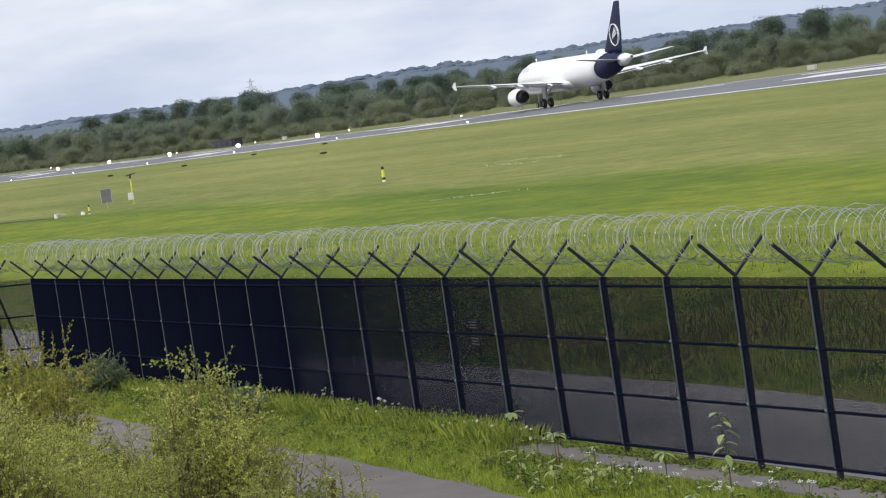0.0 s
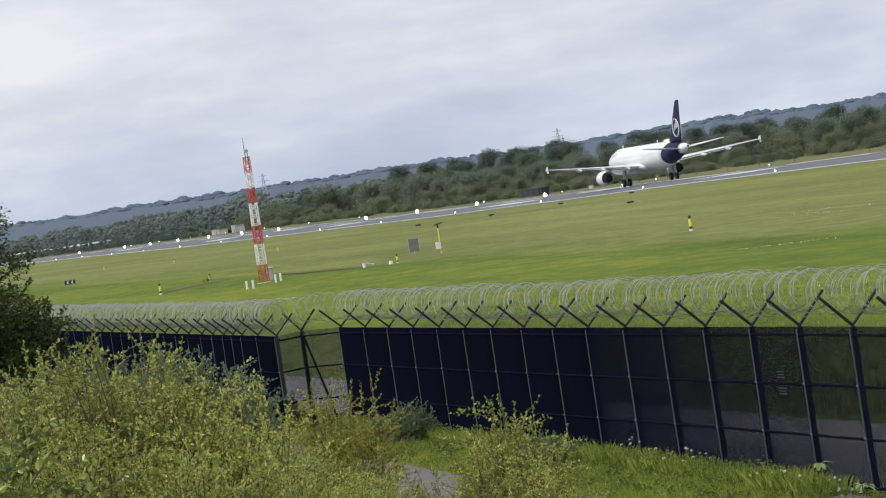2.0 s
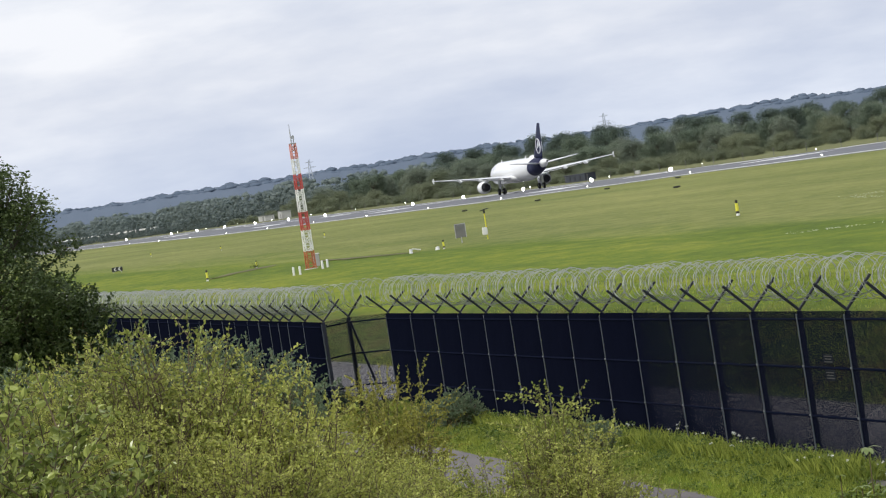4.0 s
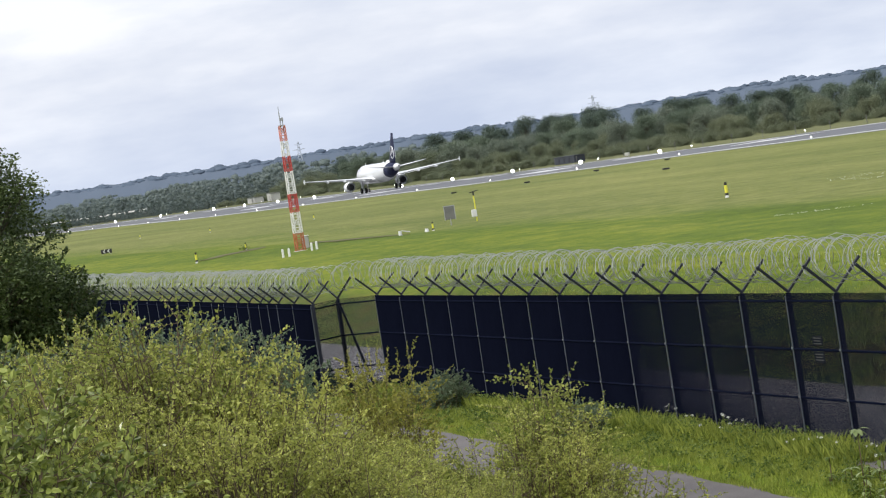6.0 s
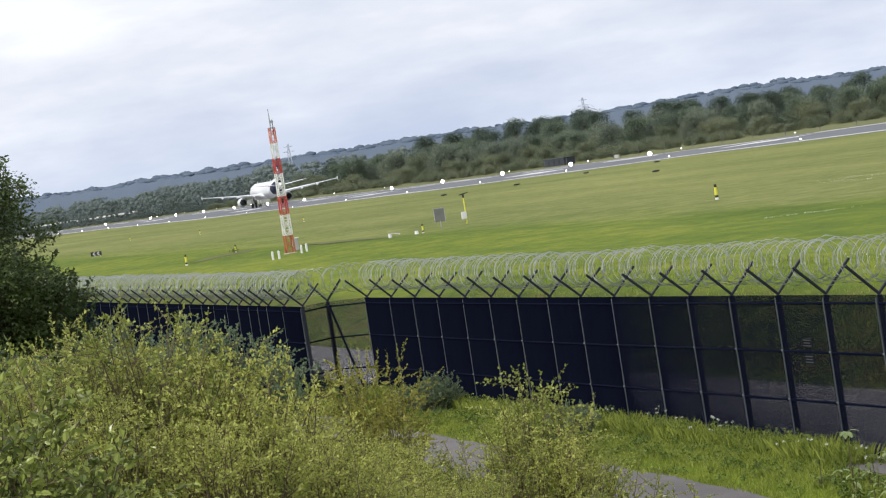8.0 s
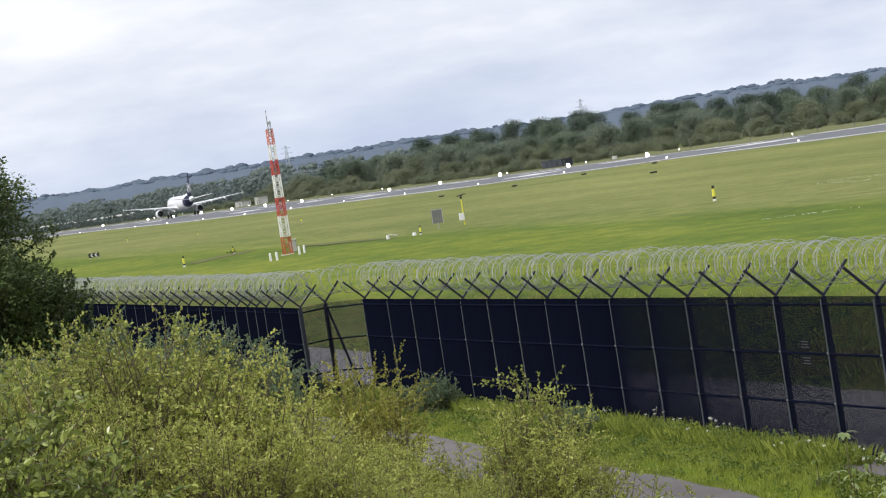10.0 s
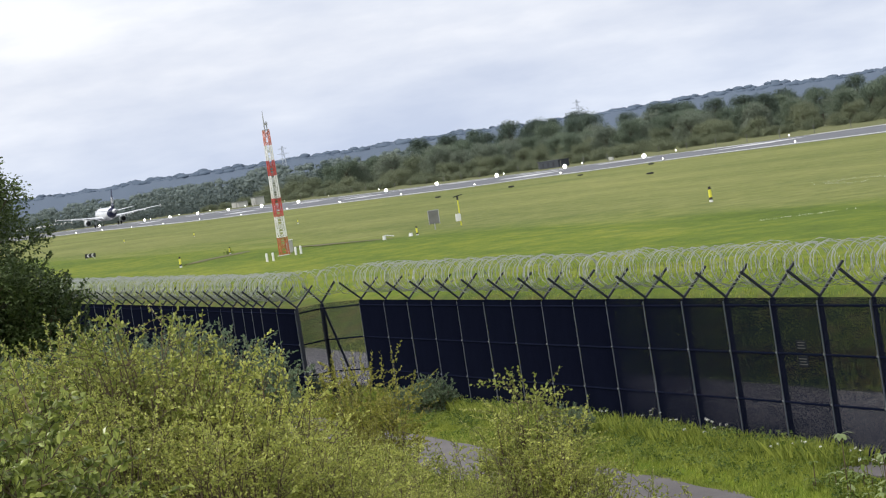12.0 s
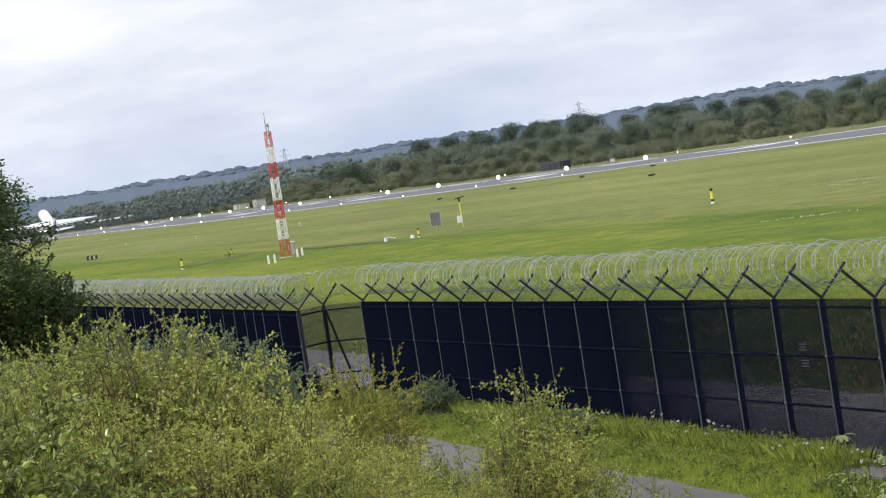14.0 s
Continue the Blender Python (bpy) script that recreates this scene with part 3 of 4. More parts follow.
        for a, b in ((0, 1), (1, 2), (3, 0)):
            for i in range(n):
                j = (i + 1) % n
                bm.faces.new((vs[a][i], vs[a][j], vs[b][j], vs[b][i]))
        # a plain wedge shape within the ring
        for k in range(3):
            q = [(cy + 0.75 - 0.2 * k, cz - 0.5 + 0.28 * k), (cy - 0.75 + 0.15 * k, cz + 0.1 + 0.33 * k), (cy - 0.78 + 0.15 * k, cz + 0.28 + 0.33 * k), (cy + 0.7 - 0.2 * k, cz - 0.36 + 0.28 * k)]
            lo, hi = [[bm.verts.new((s * o, *p)) for p in q] for o in (0.05, 0.255)]
            bm.faces.new(hi)
            for i in range(4):
                bm.faces.new((lo[i], lo[(i + 1) % 4], hi[(i + 1) % 4], hi[i]))
        bmesh.ops.recalc_face_normals(bm, faces=bm.faces)
        part("emblem", bm, M_SKIN, fin, "white ring emblem")
    # aerial hump and blades on the roof
    bm = bmesh.new()
    loft(bm, [ring(17.7 - 26.9 - t_, 5.86 - 0.02 * t_, 0.55 * k, 0.42 * k, 14) for t_, k in ((0, 0.1), (0.3, 0.7), (0.9, 1), (2.0, 1), (2.6, 0.75), (3.0, 0.1))])
    part("aerial_hump", bm, M_SKIN, plane, smooth=True)
    for d in (6.2, 23.5):
        bm = bmesh.new()
        box(bm, (0.05, 0.4, 0.5), (0, 17.7 - d, 6.1))
        part("blade_aerial", bevelled(bm, 0.015), M_SKIN, plane)
    # cabin windows, doors and the blurred title on the side
    bm = bmesh.new()
    box(bm, (0.02, 0.23, 0.33), (0, 0, 0))
    win = mesh_of("cabin_window", bevelled(bm, 0.008), M_WINDOW)
    for s in (-1, 1):
        for k in range(36):
            d = 7.2 + k * 0.6
            cz, r = hull(d)
            ob = part("cabin_window", win, None, plane)
            ob.location = (s * (r * math.cos(0.27)), 17.7 - d, cz + r * 1.045 * math.sin(0.27))
            ob.rotation_euler = (0, -s * 0.27, 0)
        for k in range(5):
            bm = bmesh.new()
            box(bm, (0.02, 0.42, 0.62), (0, 0, 0))
            ob = part("title_bar", bm, M_TITLE, plane, "blurred grey title lettering")
            d = 4.6 + k * 0.62
            cz, r = hull(d)
            ob.location = (s * (r + 0.0) * math.cos(0.62), 17.7 - d, cz + r * 1.045 * math.sin(0.62))
            ob.rotation_euler = (0, -s * 0.6, 0)
    return plane


def wheel(parent, at, r, width):
    bm = bmesh.new()
    prof = [(-0.5, 0.55), (-0.5, 0.86), (-0.36, 0.98), (0, 1.0), (0.36, 0.98), (0.5, 0.86), (0.5, 0.55)]
    n = 20
    loft(bm, [[(w_ * width, math.cos(2 * math.pi * i / n) * k * r, math.sin(2 * math.pi * i / n) * k * r) for i in range(n)] for w_, k in prof], caps=False)
    tyre = part("tyre", bm, M_TYRE, parent, "black rubber tyre", True)
    tyre.location = at
    bm = bmesh.new()
    tube(bm, (-0.32 * width, 0, 0), (0.32 * width, 0, 0), r * 0.57, n=14)
    part("rim", bm, M_STRUT, tyre)


AIRLINER = build_airliner()

# ---- airfield furniture ----


def build_mast():
    """Square lattice mast in red and white bands, with a whip aerial on top."""
    bx, by = 39.12, 196.5
    mast = thing("lattice_mast", (bx, by, ground_z(bx, by)), "red and white banded lattice aerial mast on the grass", "mast")
    mast.rotation_euler = (0, 0, 0.12)
    bands = [(0.0, 1.1, M_ORANGE), (1.1, 2.34, M_WHITE), (2.34, 3.43, M_RED), (3.43, 4.78, M_WHITE), (4.78, 5.69, M_RED), (5.69, 6.6, M_WHITE), (6.6, 7.5, M_PALERED)]
    for z0, z1, mat in bands:
        bm = bmesh.new()
        def half(z):
            return 0.235 - 0.085 * z / 7.5
        a, b = half(z0), half(z1)
        cs = ((-1, -1), (1, -1), (1, 1), (-1, 1))
        for i, (x, y) in enumerate(cs):
            tube(bm, (x * a, y * a, z0), (x * b, y * b, z1), 0.035, n=6)
        steps = max(2, round((z1 - z0) / 0.3))
        for k in range(steps):
            za, zb = z0 + (z1 - z0) * k / steps, z0 + (z1 - z0) * (k + 1) / steps
            ha, hb = half(za), half(zb)
            for i in range(4):
                (x, y), (u, v) = cs[i], cs[(i + 1) % 4]
                if k % 2:
                    x, y, u, v = u, v, x, y
                tube(bm, (x * ha, y * ha, za), (u * hb, v * hb, zb), 0.022, n=5)
                tube(bm, (cs[i][0] * ha, cs[i][1] * ha, za), (cs[(i + 1) % 4][0] * ha, cs[(i + 1) % 4][1] * ha, za), 0.02, n=5)
        part("mast_section", bm, mat, mast, {M_RED: "red lattice section", M_PALERED: "faded red lattice section", M_ORANGE: "orange-red lattice section"}.get(mat, "white lattice section"))
    bm = bmesh.new()
    tube(bm, (-0.05, 0, 7.4), (-0.05, 0, 8.3), 0.04, 0.03, 8)
    tube(bm, (-0.05, 0, 8.3), (-0.05, 0, 8.65), 0.018, n=6)
    tube(bm, (0.1, 0, 7.5), (0.1, 0, 8.0), 0.03, n=6)
    box(bm, (0.2, 0.16, 0.16), (0.04, 0, 7.86))
    box(bm, (0.34, 0.34, 0.06), (0, 0, 7.5))
    part("top_aerial", bm, M_STRUT, mast, "grey aerial at the mast top")
    bm = bmesh.new()
    box(bm, (0.7, 0.7, 0.26), (0, 0, -0.09))
    part("base_block", bevelled(bm, 0.03), M_CONCRETE, mast)


def hitting(x, y, z=None):
    return (x, y, ground_z(x, y) if z is None else z)


build_mast()

# ---- plants ----


class Leaves:
    """Collects many small leaf faces for one mesh."""

    def __init__(self, seed, oval=False):
        self.oval = oval
        self.v, self.f, self.r = [], [], random.Random(seed)

    def leaf(self, at, size, up=0.3, long=1.6):
        r = self.r
        n = Vector((r.gauss(0, 1), r.gauss(0, 1), r.gauss(up, 1))).normalized()
        a = n.orthogonal().normalized()
        a = (a * math.cos(t := r.uniform(0, 6.283)) + n.cross(a) * math.sin(t))
        b = n.cross(a)
        k = len(self.v)
        a, b, c = a * size * long * 0.5, b * size * 0.5, Vector(at)
        if self.oval:
            e = n * size * 0.16
            self.v += [c - a, c - a * 0.5 + b * 0.85 + e, c + a * 0.25 + b * 0.9 + e, c + a - e * 0.6, c + a * 0.25 - b * 0.9 + e, c - a * 0.5 - b * 0.85 + e]
            self.f += [(k, k + 1, k + 2, k + 3), (k, k + 3, k + 4, k + 5)]
            return
        self.v += [c - a, c - a * 0.1 + b + n * size * 0.12, c + a, c - a * 0.1 - b + n * size * 0.12]
        self.f += [(k, k + 1, k + 2), (k, k + 2, k + 3)]

    def leaf_along(self, at, way, size, long=1.65):
        """One leaf that grows from a twig in the given direction."""
        r = self.r
        a = Vector(way).normalized()
        b = a.cross(Vector((r.gauss(0, 1), r.gauss(0, 1), r.gauss(0, 0.6)))).normalized()
        n = b.cross(a) * size * 0.14
        a, b, c, k = a * size * long, b * size * 0.5, Vector(at), len(self.v)
        if self.oval:
            self.v += [c, c + a * 0.28 + b * 0.9 + n, c + a * 0.65 + b * 0.85 + n, c + a - n, c + a * 0.65 - b * 0.85 + n, c + a * 0.28 - b * 0.9 + n]
            self.f += [(k, k + 1, k + 2, k + 3), (k, k + 3, k + 4, k + 5)]
        else:
            self.v += [c, c + a * 0.45 + b + n, c + a, c + a * 0.45 - b + n]
            self.f += [(k, k + 1, k + 2), (k, k + 2, k + 3)]

    def clump(self, at, radius, count, size, flat=0.8, up=0.4):
        r = self.r
        for _ in range(count):
            d = Vector((r.gauss(0, 1), r.gauss(0, 1), r.gauss(0, 1) * flat)).normalized() * radius * r.uniform(0.35, 1.0) ** 0.6
            self.leaf(Vector(at) + d, size * r.uniform(0.6, 1.25), up)

    def mesh(self, name, mat):
        return from_arrays(name, self.v, self.f, mat)


class Crowns:
    """Collects rounded, uneven treetops for one far canopy mesh."""

    def __init__(self, seed):
        self.v, self.f, self.r = [], [], random.Random(seed)

    def crown(self, c, wide, high):
        k0, m, seed = len(self.v), 9, self.r.uniform(0, 99)
        for j in range(5):
            lat = -0.5 + 2.0 * j / 4
            for i in range(m):
                t = 2 * math.pi * i / m
                u = 1 + 0.3 * noise.noise((math.cos(t) * 1.7 + seed, math.sin(t) * 1.7, lat * 1.7))
                self.v.append((c[0] + wide * u * math.cos(lat) * math.cos(t), c[1] + wide * u * math.cos(lat) * math.sin(t), c[2] + high * u * math.sin(lat)))
        for j in range(4):
            for i in range(m):
                self.f.append((k0 + j * m + i, k0 + j * m + (i + 1) % m, k0 + (j + 1) * m + (i + 1) % m, k0 + (j + 1) * m + i))

    def mesh(self, name, mat):
        return from_arrays(name, self.v, self.f, mat, True)


def tree_mesh(seed, height, width, leaf, count, mat, clumps=26, lump=(0.13, 0.24)):
    """Trunk with limbs, and a crown of leaf clumps of uneven outline."""
    r = random.Random(seed)
    bm = bmesh.new()
    tube(bm, (0, 0, -0.3), (0.1, 0, height * 0.5), height * 0.022, height * 0.012, 7)
    lv = Leaves(seed)
    for i in range(clumps):
        a = r.uniform(0, 6.283)
        h = r.uniform(0.05, 0.97)
        reach = width * 0.5 * math.sqrt(max(0.06, 1 - (abs(h - 0.38) / 0.62) ** 2)) * r.uniform(0.45, 1.0)
        c = Vector((math.cos(a) * reach, math.sin(a) * reach, h * height))
        tube(bm, (0.05, 0, min(c.z * 0.6, height * 0.5)), c, height * 0.006, height * 0.002, 5, False)
        lv.clump(c, width * r.uniform(*lump), count // clumps, leaf, 0.75, 1.8)
    return mesh_of("trunk", bm, M_BARK), lv.mesh("crown", mat)


def plant(name, meshes, at, label, category, group="", turn=0.0, size=1.0, parts=("trunk", "crown")):
    ob = thing(name, pose(*at, 0, 0, turn) @ Matrix.Diagonal((size, size, size, 1)), label, category, group)
    for n, me in zip(parts, meshes):
        part(n, me, None, ob)
    return ob


def build_woods():
    """Belt of trees beyond the runway, from low scrub in front to tall trees behind; the farthest are joined."""
    r = random.Random(5)
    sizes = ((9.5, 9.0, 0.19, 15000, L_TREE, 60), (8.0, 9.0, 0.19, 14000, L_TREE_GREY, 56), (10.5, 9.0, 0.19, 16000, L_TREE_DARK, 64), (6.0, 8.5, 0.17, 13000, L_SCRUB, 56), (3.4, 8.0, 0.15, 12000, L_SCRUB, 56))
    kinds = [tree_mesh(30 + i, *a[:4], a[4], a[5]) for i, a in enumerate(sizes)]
    rows = ((202, 207, 0.55, 7.5, (4,)), (210, 222, 0.8, 8.0, (4, 3)), (225, 240, 0.85, 7.5, (3, 1, 0)), (245, 262, 0.9, 8.0, (0, 1, 2)), (268, 292, 1.0, 8.0, (0, 1, 2, 2)))
    far, tips = Crowns(77), Leaves(78)
    for x0, x1, scale, step, pick in rows:
        y = 350.0
        while y < 2500:
            x, k = r.uniform(x0, x1) + max(0.0, 750 - y) * 0.13, r.choice(pick)
            size = 0.84 * scale * r.uniform(0.85, 1.08) * (0.98 + 0.22 * noise.noise((y * 0.012, x0 * 0.1, 0)))
            size *= blend([(790, 1.0), (960, 1.34), (1500, 1.42)], y) if x0 > 220 else 1.0
            if y < 1150:
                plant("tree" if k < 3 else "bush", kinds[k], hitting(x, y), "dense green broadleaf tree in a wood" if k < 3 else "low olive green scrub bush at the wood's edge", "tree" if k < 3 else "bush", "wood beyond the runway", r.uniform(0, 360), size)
            else:
                h, z = sizes[k][0] * size, ground_z(x, y)
                for m in range(26):
                    t = min(0.92, r.random() ** 0.7)
                    c = (x + r.gauss(0, 2.0), y + r.gauss(0, 5.5), z + h * t)
                    w_ = h * r.uniform(0.06, 0.15)
                    far.crown(c, w_ * 0.8, w_ * 0.65)
                    tips.clump(c, w_ * 1.2, 44, 0.36, 0.8, 2.0)
            y += step * 0.85 * r.uniform(0.75, 1.25) * (1 + max(0, y - 500) / 900)
    tagged(new("far_woods", far.mesh("far_woods", L_FARTREE_HAZED)), "distant continuous belt of woodland, its green dulled by painted haze", "woods", kind="stuff")
    tagged(new("far_foliage", tips.mesh("far_foliage", L_FARTREE_HAZED)), "outer foliage of the distant woodland, its green dulled by painted haze", "woods", kind="stuff")


def build_hills():
    """Far wooded ridge with an uneven skyline, 2.6 km off."""
    verts, faces = [], []
    n = 900
    r = random.Random(90)
    tops = Crowns(91)
    for i in range(n + 1):
        a = radians(-25 + 60 * i / n)
        d = 2700.0
        x, y = math.sin(a) * d, math.cos(a) * d
        t = math.degrees(a) - 13.92
        h = 27 + 3.0 * noise.noise((i * 0.025, 0, 0)) + 1.8 * noise.noise((i * 0.17, 5, 0)) + 1.6 * abs(noise.noise((i * 0.45, 9, 0))) + 0.8 * abs(noise.noise((i * 0.8, 2, 0))) - 1.2
        if 4 < math.degrees(a) < 30:
            for drop in (0.0, 1.8):
                q = 1.0 - drop * 0.002 - 0.001
                wd = 1.5 + 2.6 * r.random() ** 2
                tops.crown((x * q + r.uniform(-3, 3), y * q, h - drop - 1.3 + r.uniform(-0.8, 0.7)), wd * 1.5, wd * r.uniform(0.6, 0.8))
        verts += [(x * 0.93, y * 0.93, -5), (x, y, h), (x * 1.3, y * 1.3, h - 3)]
    for i in range(n):
        for k in (0, 1):
            faces.append((i * 3 + k, i * 3 + k + 1, i * 3 + k + 4, i * 3 + k + 3))
    tagged(new("backdrop", from_arrays("backdrop", verts, faces, M_FARHILL_HAZED, True)), "far wooded ridge on the skyline, haze painted as blue-grey", "hills", kind="structure")
    tagged(new("ridge_woods", tops.mesh("ridge_woods", M_FARHILL_HAZED)), "treetops along the far ridge, haze painted as blue-grey", "woods", kind="stuff")


def shrub_mesh(seed, height, width, stems, leaf, per_twig, mat, oval=False, twigs=9):
    """Arching branched stems; each twig carries leaves along its length, thickest towards the tip."""
    r = random.Random(seed)
    bm = bmesh.new()
    lv = Leaves(seed + 1, oval)
    for _ in range(stems):
        a, k = r.uniform(0, 6.283), r.random() ** 0.6
        out = Vector((math.cos(a), math.sin(a), 0))
        base = out * k * width * 0.32 + Vector((0, 0, -0.1))
        top = out * k * width * 0.5 + Vector((r.gauss(0, 0.06), r.gauss(0, 0.06), height * r.uniform(0.5, 1.0) * (1 - 0.35 * k * k)))
        mid = (base + top) * 0.5 + Vector((r.gauss(0, 0.08), r.gauss(0, 0.08), 0.1 * height)) - out * 0.06
        tube(bm, base, mid, 0.009, 0.006, 5, False)
        tube(bm, mid, top, 0.006, 0.002, 5, False)
        for j in range(twigs + 1):
            t = r.uniform(0.12, 0.98)
            p = base.lerp(mid, t * 2) if t < 0.5 else mid.lerp(top, t * 2 - 1)
            way = Vector((r.gauss(0, 1), r.gauss(0, 1), r.uniform(-0.1, 1.2))) + out * 0.5
            if j == twigs:
                p, way = mid.lerp(top, 0.6), top - mid
            q = p + way.normalized() * height * r.uniform(0.10, 0.26)
            tube(bm, p, q, 0.0034, 0.0014, 4, False)
            for m in range(per_twig):
                u = (m + r.random()) / per_twig
                at = p.lerp(q, 0.15 + 0.9 * u ** 0.7)
                side = Vector((r.gauss(0, 1), r.gauss(0, 1), r.gauss(0, 1)))
                lv.leaf_along(at, way.normalized() * 0.7 + side * 0.7, leaf * r.uniform(0.6, 1.35) * (1.1 - 0.35 * u))
    return mesh_of("stems", bm, M_TWIG), lv.mesh("foliage", mat)


SHRUB = "loose yellow-green shrub with fine leaves and thin dark stems"


def set_shrub(meshes, x, y, top, tall, label, group, turn, parts=("stem", "foliage"), name="shrub"):
    """Stands a shrub whose mesh is tall metres high on the ground so that it ends at the height top."""
    z = ground_z(x, y) - 0.05
    plant(name, meshes, (x, y, z), label, "bush", group, turn, (top - z) / tall, parts)


def build_shrubs():
    r = random.Random(11)
    fine_ = [shrub_mesh(50 + i, 1.5, 1.7, 58, 0.022, 17, L_SHRUB, twigs=10) for i in range(4)]
    for x, y, top in ((2.2, 24.6, 3.10), (2.7, 23.6, 3.02), (3.1, 24.5, 3.18), (3.45, 23.9, 3.24), (3.85, 24.4, 2.98), (4.1, 23.5, 2.82), (4.4, 24.2, 2.50), (4.75, 23.5, 2.08), (5.3, 24.2, 1.80), (5.8, 24.6, 1.62),
                      (3.0, 22.2, 2.75), (3.7, 22.0, 2.60), (4.4, 22.2, 2.25), (4.9, 22.4, 1.85)):
        set_shrub(r.choice(fine_), x, y, top, 1.5, SHRUB, "thicket on the mound", r.uniform(0, 360))
    loose = [shrub_mesh(70 + i, 1.5, 1.5, 22, 0.027, 13, L_SHRUB, twigs=9) for i in range(3)]
    for x, y, top in ((6.5, 31.4, 1.55), (7.0, 31.2, 1.42), (7.6, 31.1, 1.34), (8.9, 30.8, 0.95), (6.2, 29.0, 1.6), (7.3, 29.3, 1.15), (8.2, 29.0, 0.85), (7.85, 30.2, 1.25), (8.45, 30.1, 1.05), (9.3, 30.5, 0.6), (6.7, 30.2, 1.4)):
        set_shrub(r.choice(loose), x, y, top, 1.5, SHRUB, "thicket by the path", r.uniform(0, 360))
    slim = shrub_mesh(66, 2.0, 0.85, 32, 0.028, 15, L_SHRUB)
    set_shrub(slim, 8.2, 30.9, 1.92, 2.0, "tall slim yellow-green shrub rising above its thicket", "thicket by the path", 40)
    for x, y, top in ((7.85, 30.6, 1.66), (8.55, 30.9, 1.58), (8.2, 30.0, 1.40)):
        set_shrub(slim, x, y, top, 2.0, "slim yellow-green shrub with loose leafy sprays", "thicket by the path", r.uniform(0, 360))
    olive = shrub_mesh(61, 2.6, 2.0, 70, 0.030, 24, L_OLIVE)
    set_shrub(olive, 13.0, 60.6, 0.85, 2.6, "olive yellow upright bush beside the path", "thicket by the path", 80)
    set_shrub(olive, 12.2, 57.5, -0.3, 2.6, "olive yellow upright bush beside the path", "thicket by the path", 200)
    grey = shrub_mesh(62, 1.6, 1.5, 50, 0.024, 24, L_SAGE)
    for x, y, top in ((4.3, 39.8, 2.62), (5.1, 39.7, 2.70), (5.8, 39.6, 2.80), (6.4, 39.4, 2.66), (6.95, 39.4, 2.50)):
        set_shrub(grey, x, y, top, 1.6, "grey-green leafy shrub standing behind the thicket", "thicket on the mound", r.uniform(0, 360))
    for x, y, top in ((19.0, 80.0, -1.15), (18.9, 82.2, -1.4), (18.5, 66.5, -1.35), (18.2, 92.5, -1.1)):
        set_shrub(shrub_mesh(int(y), 1.0, 1.3, 70, 0.026, 22, L_SAGE), x, y, top, 1.0, "rounded grey-green bush at the foot of the fence", "bushes by the fence", r.uniform(0, 360))
    big = shrub_mesh(63, 1.25, 1.1, 52, 0.0205, 17, L_BRAMBLE, True, 9)
    for x, y, top in ((0.88, 11.9, 3.62), (1.1, 11.5, 3.44), (0.62, 11.4, 3.58), (1.20, 11.9, 3.34)):
        set_shrub(big, x, y, top, 1.25, "bramble bush with large glossy green leaves", "brambles near the eye", r.uniform(0, 360))
    dark = tree_mesh(64, 3.9, 3.4, 0.038, 76000, L_DARKTREE, 210, (0.06, 0.13))
    plant("hawthorn", dark, (4.88, 49.7, ground_z(4.88, 49.7)), "dark green hawthorn tree beside the fence path", "tree", "", 20)
    low = shrub_mesh(65, 2.2, 1.6, 90, 0.036, 34, L_DARKTREE)
    set_shrub(low, 5.72, 49.4, 3.5, 2.2, "dark green leafy bush under a hawthorn", "", 70)


def blades(name, spots, label, mat=L_GRASS, seed=3):
    """Grass blades: spots are (x0, x1, y0, y1, count, shortest, tallest, width)."""
    r = np.random.default_rng(seed)
    verts, faces = [], []
    for x0, x1, y0, y1, count, lo, hi, wd in spots:
        for x, y, a, b, h in zip(r.uniform(x0, x1, count), r.uniform(y0, y1, count), r.uniform(0, 6.283, count), r.uniform(0, 0.6, count), r.uniform(lo, hi, count)):
            h *= 0.6 + 0.8 * (noise.noise((x * 0.9, y * 0.5, 7)) * 0.5 + 0.5)
            z = ground_z(x, y) - 0.02
            c, s = math.cos(a), math.sin(a)
            k = len(verts)
            verts += [(x - s * wd, y + c * wd, z), (x + s * wd, y - c * wd, z), (x + c * h * b * 0.4 + s * wd * 0.6, y + s * h * b * 0.4 - c * wd * 0.6, z + h * 0.6), (x + c * h * b, y + s * h * b, z + h)]
            faces += [(k, k + 1, k + 2), (k, k + 2, k + 3)]
    tagged(new(name, from_arrays(name, verts, faces, mat)), label, "grass", kind="stuff")


def build_verge_weeds():
    """Low leafy clumps among the verge grass."""
    r = random.Random(31)
    lv = Leaves(32, True)
    for _ in range(420):
        x, y = r.uniform(17.7, 19.2), r.uniform(38, 92)
        rad = r.uniform(0.06, 0.2)
        lv.clump((x, y, ground_z(x, y) + rad * 0.5), rad, int(26 + rad * 150), 0.03, 0.5, 1.2)
    for _ in range(160):
        x, y = r.uniform(19.3, 19.7), r.uniform(53, 90)
        rad = r.uniform(0.1, 0.28)
        lv.clump((x, y, ground_z(x, y) + rad * 0.8), rad, int(26 + rad * 150), 0.032, 1.0, 0.8)
    for _ in range(260):
        x, y = r.uniform(19.75, 20.1), r.uniform(30, 53)
        lv.clump((x, y, ground_z(x, y) + 0.04), r.uniform(0.05, 0.14), 22, 0.03, 0.4, 1.2)
    tagged(new("verge_weeds", lv.mesh("verge_weeds", L_WEED)), "low mixed green weeds growing through the verge", "weeds", kind="stuff")


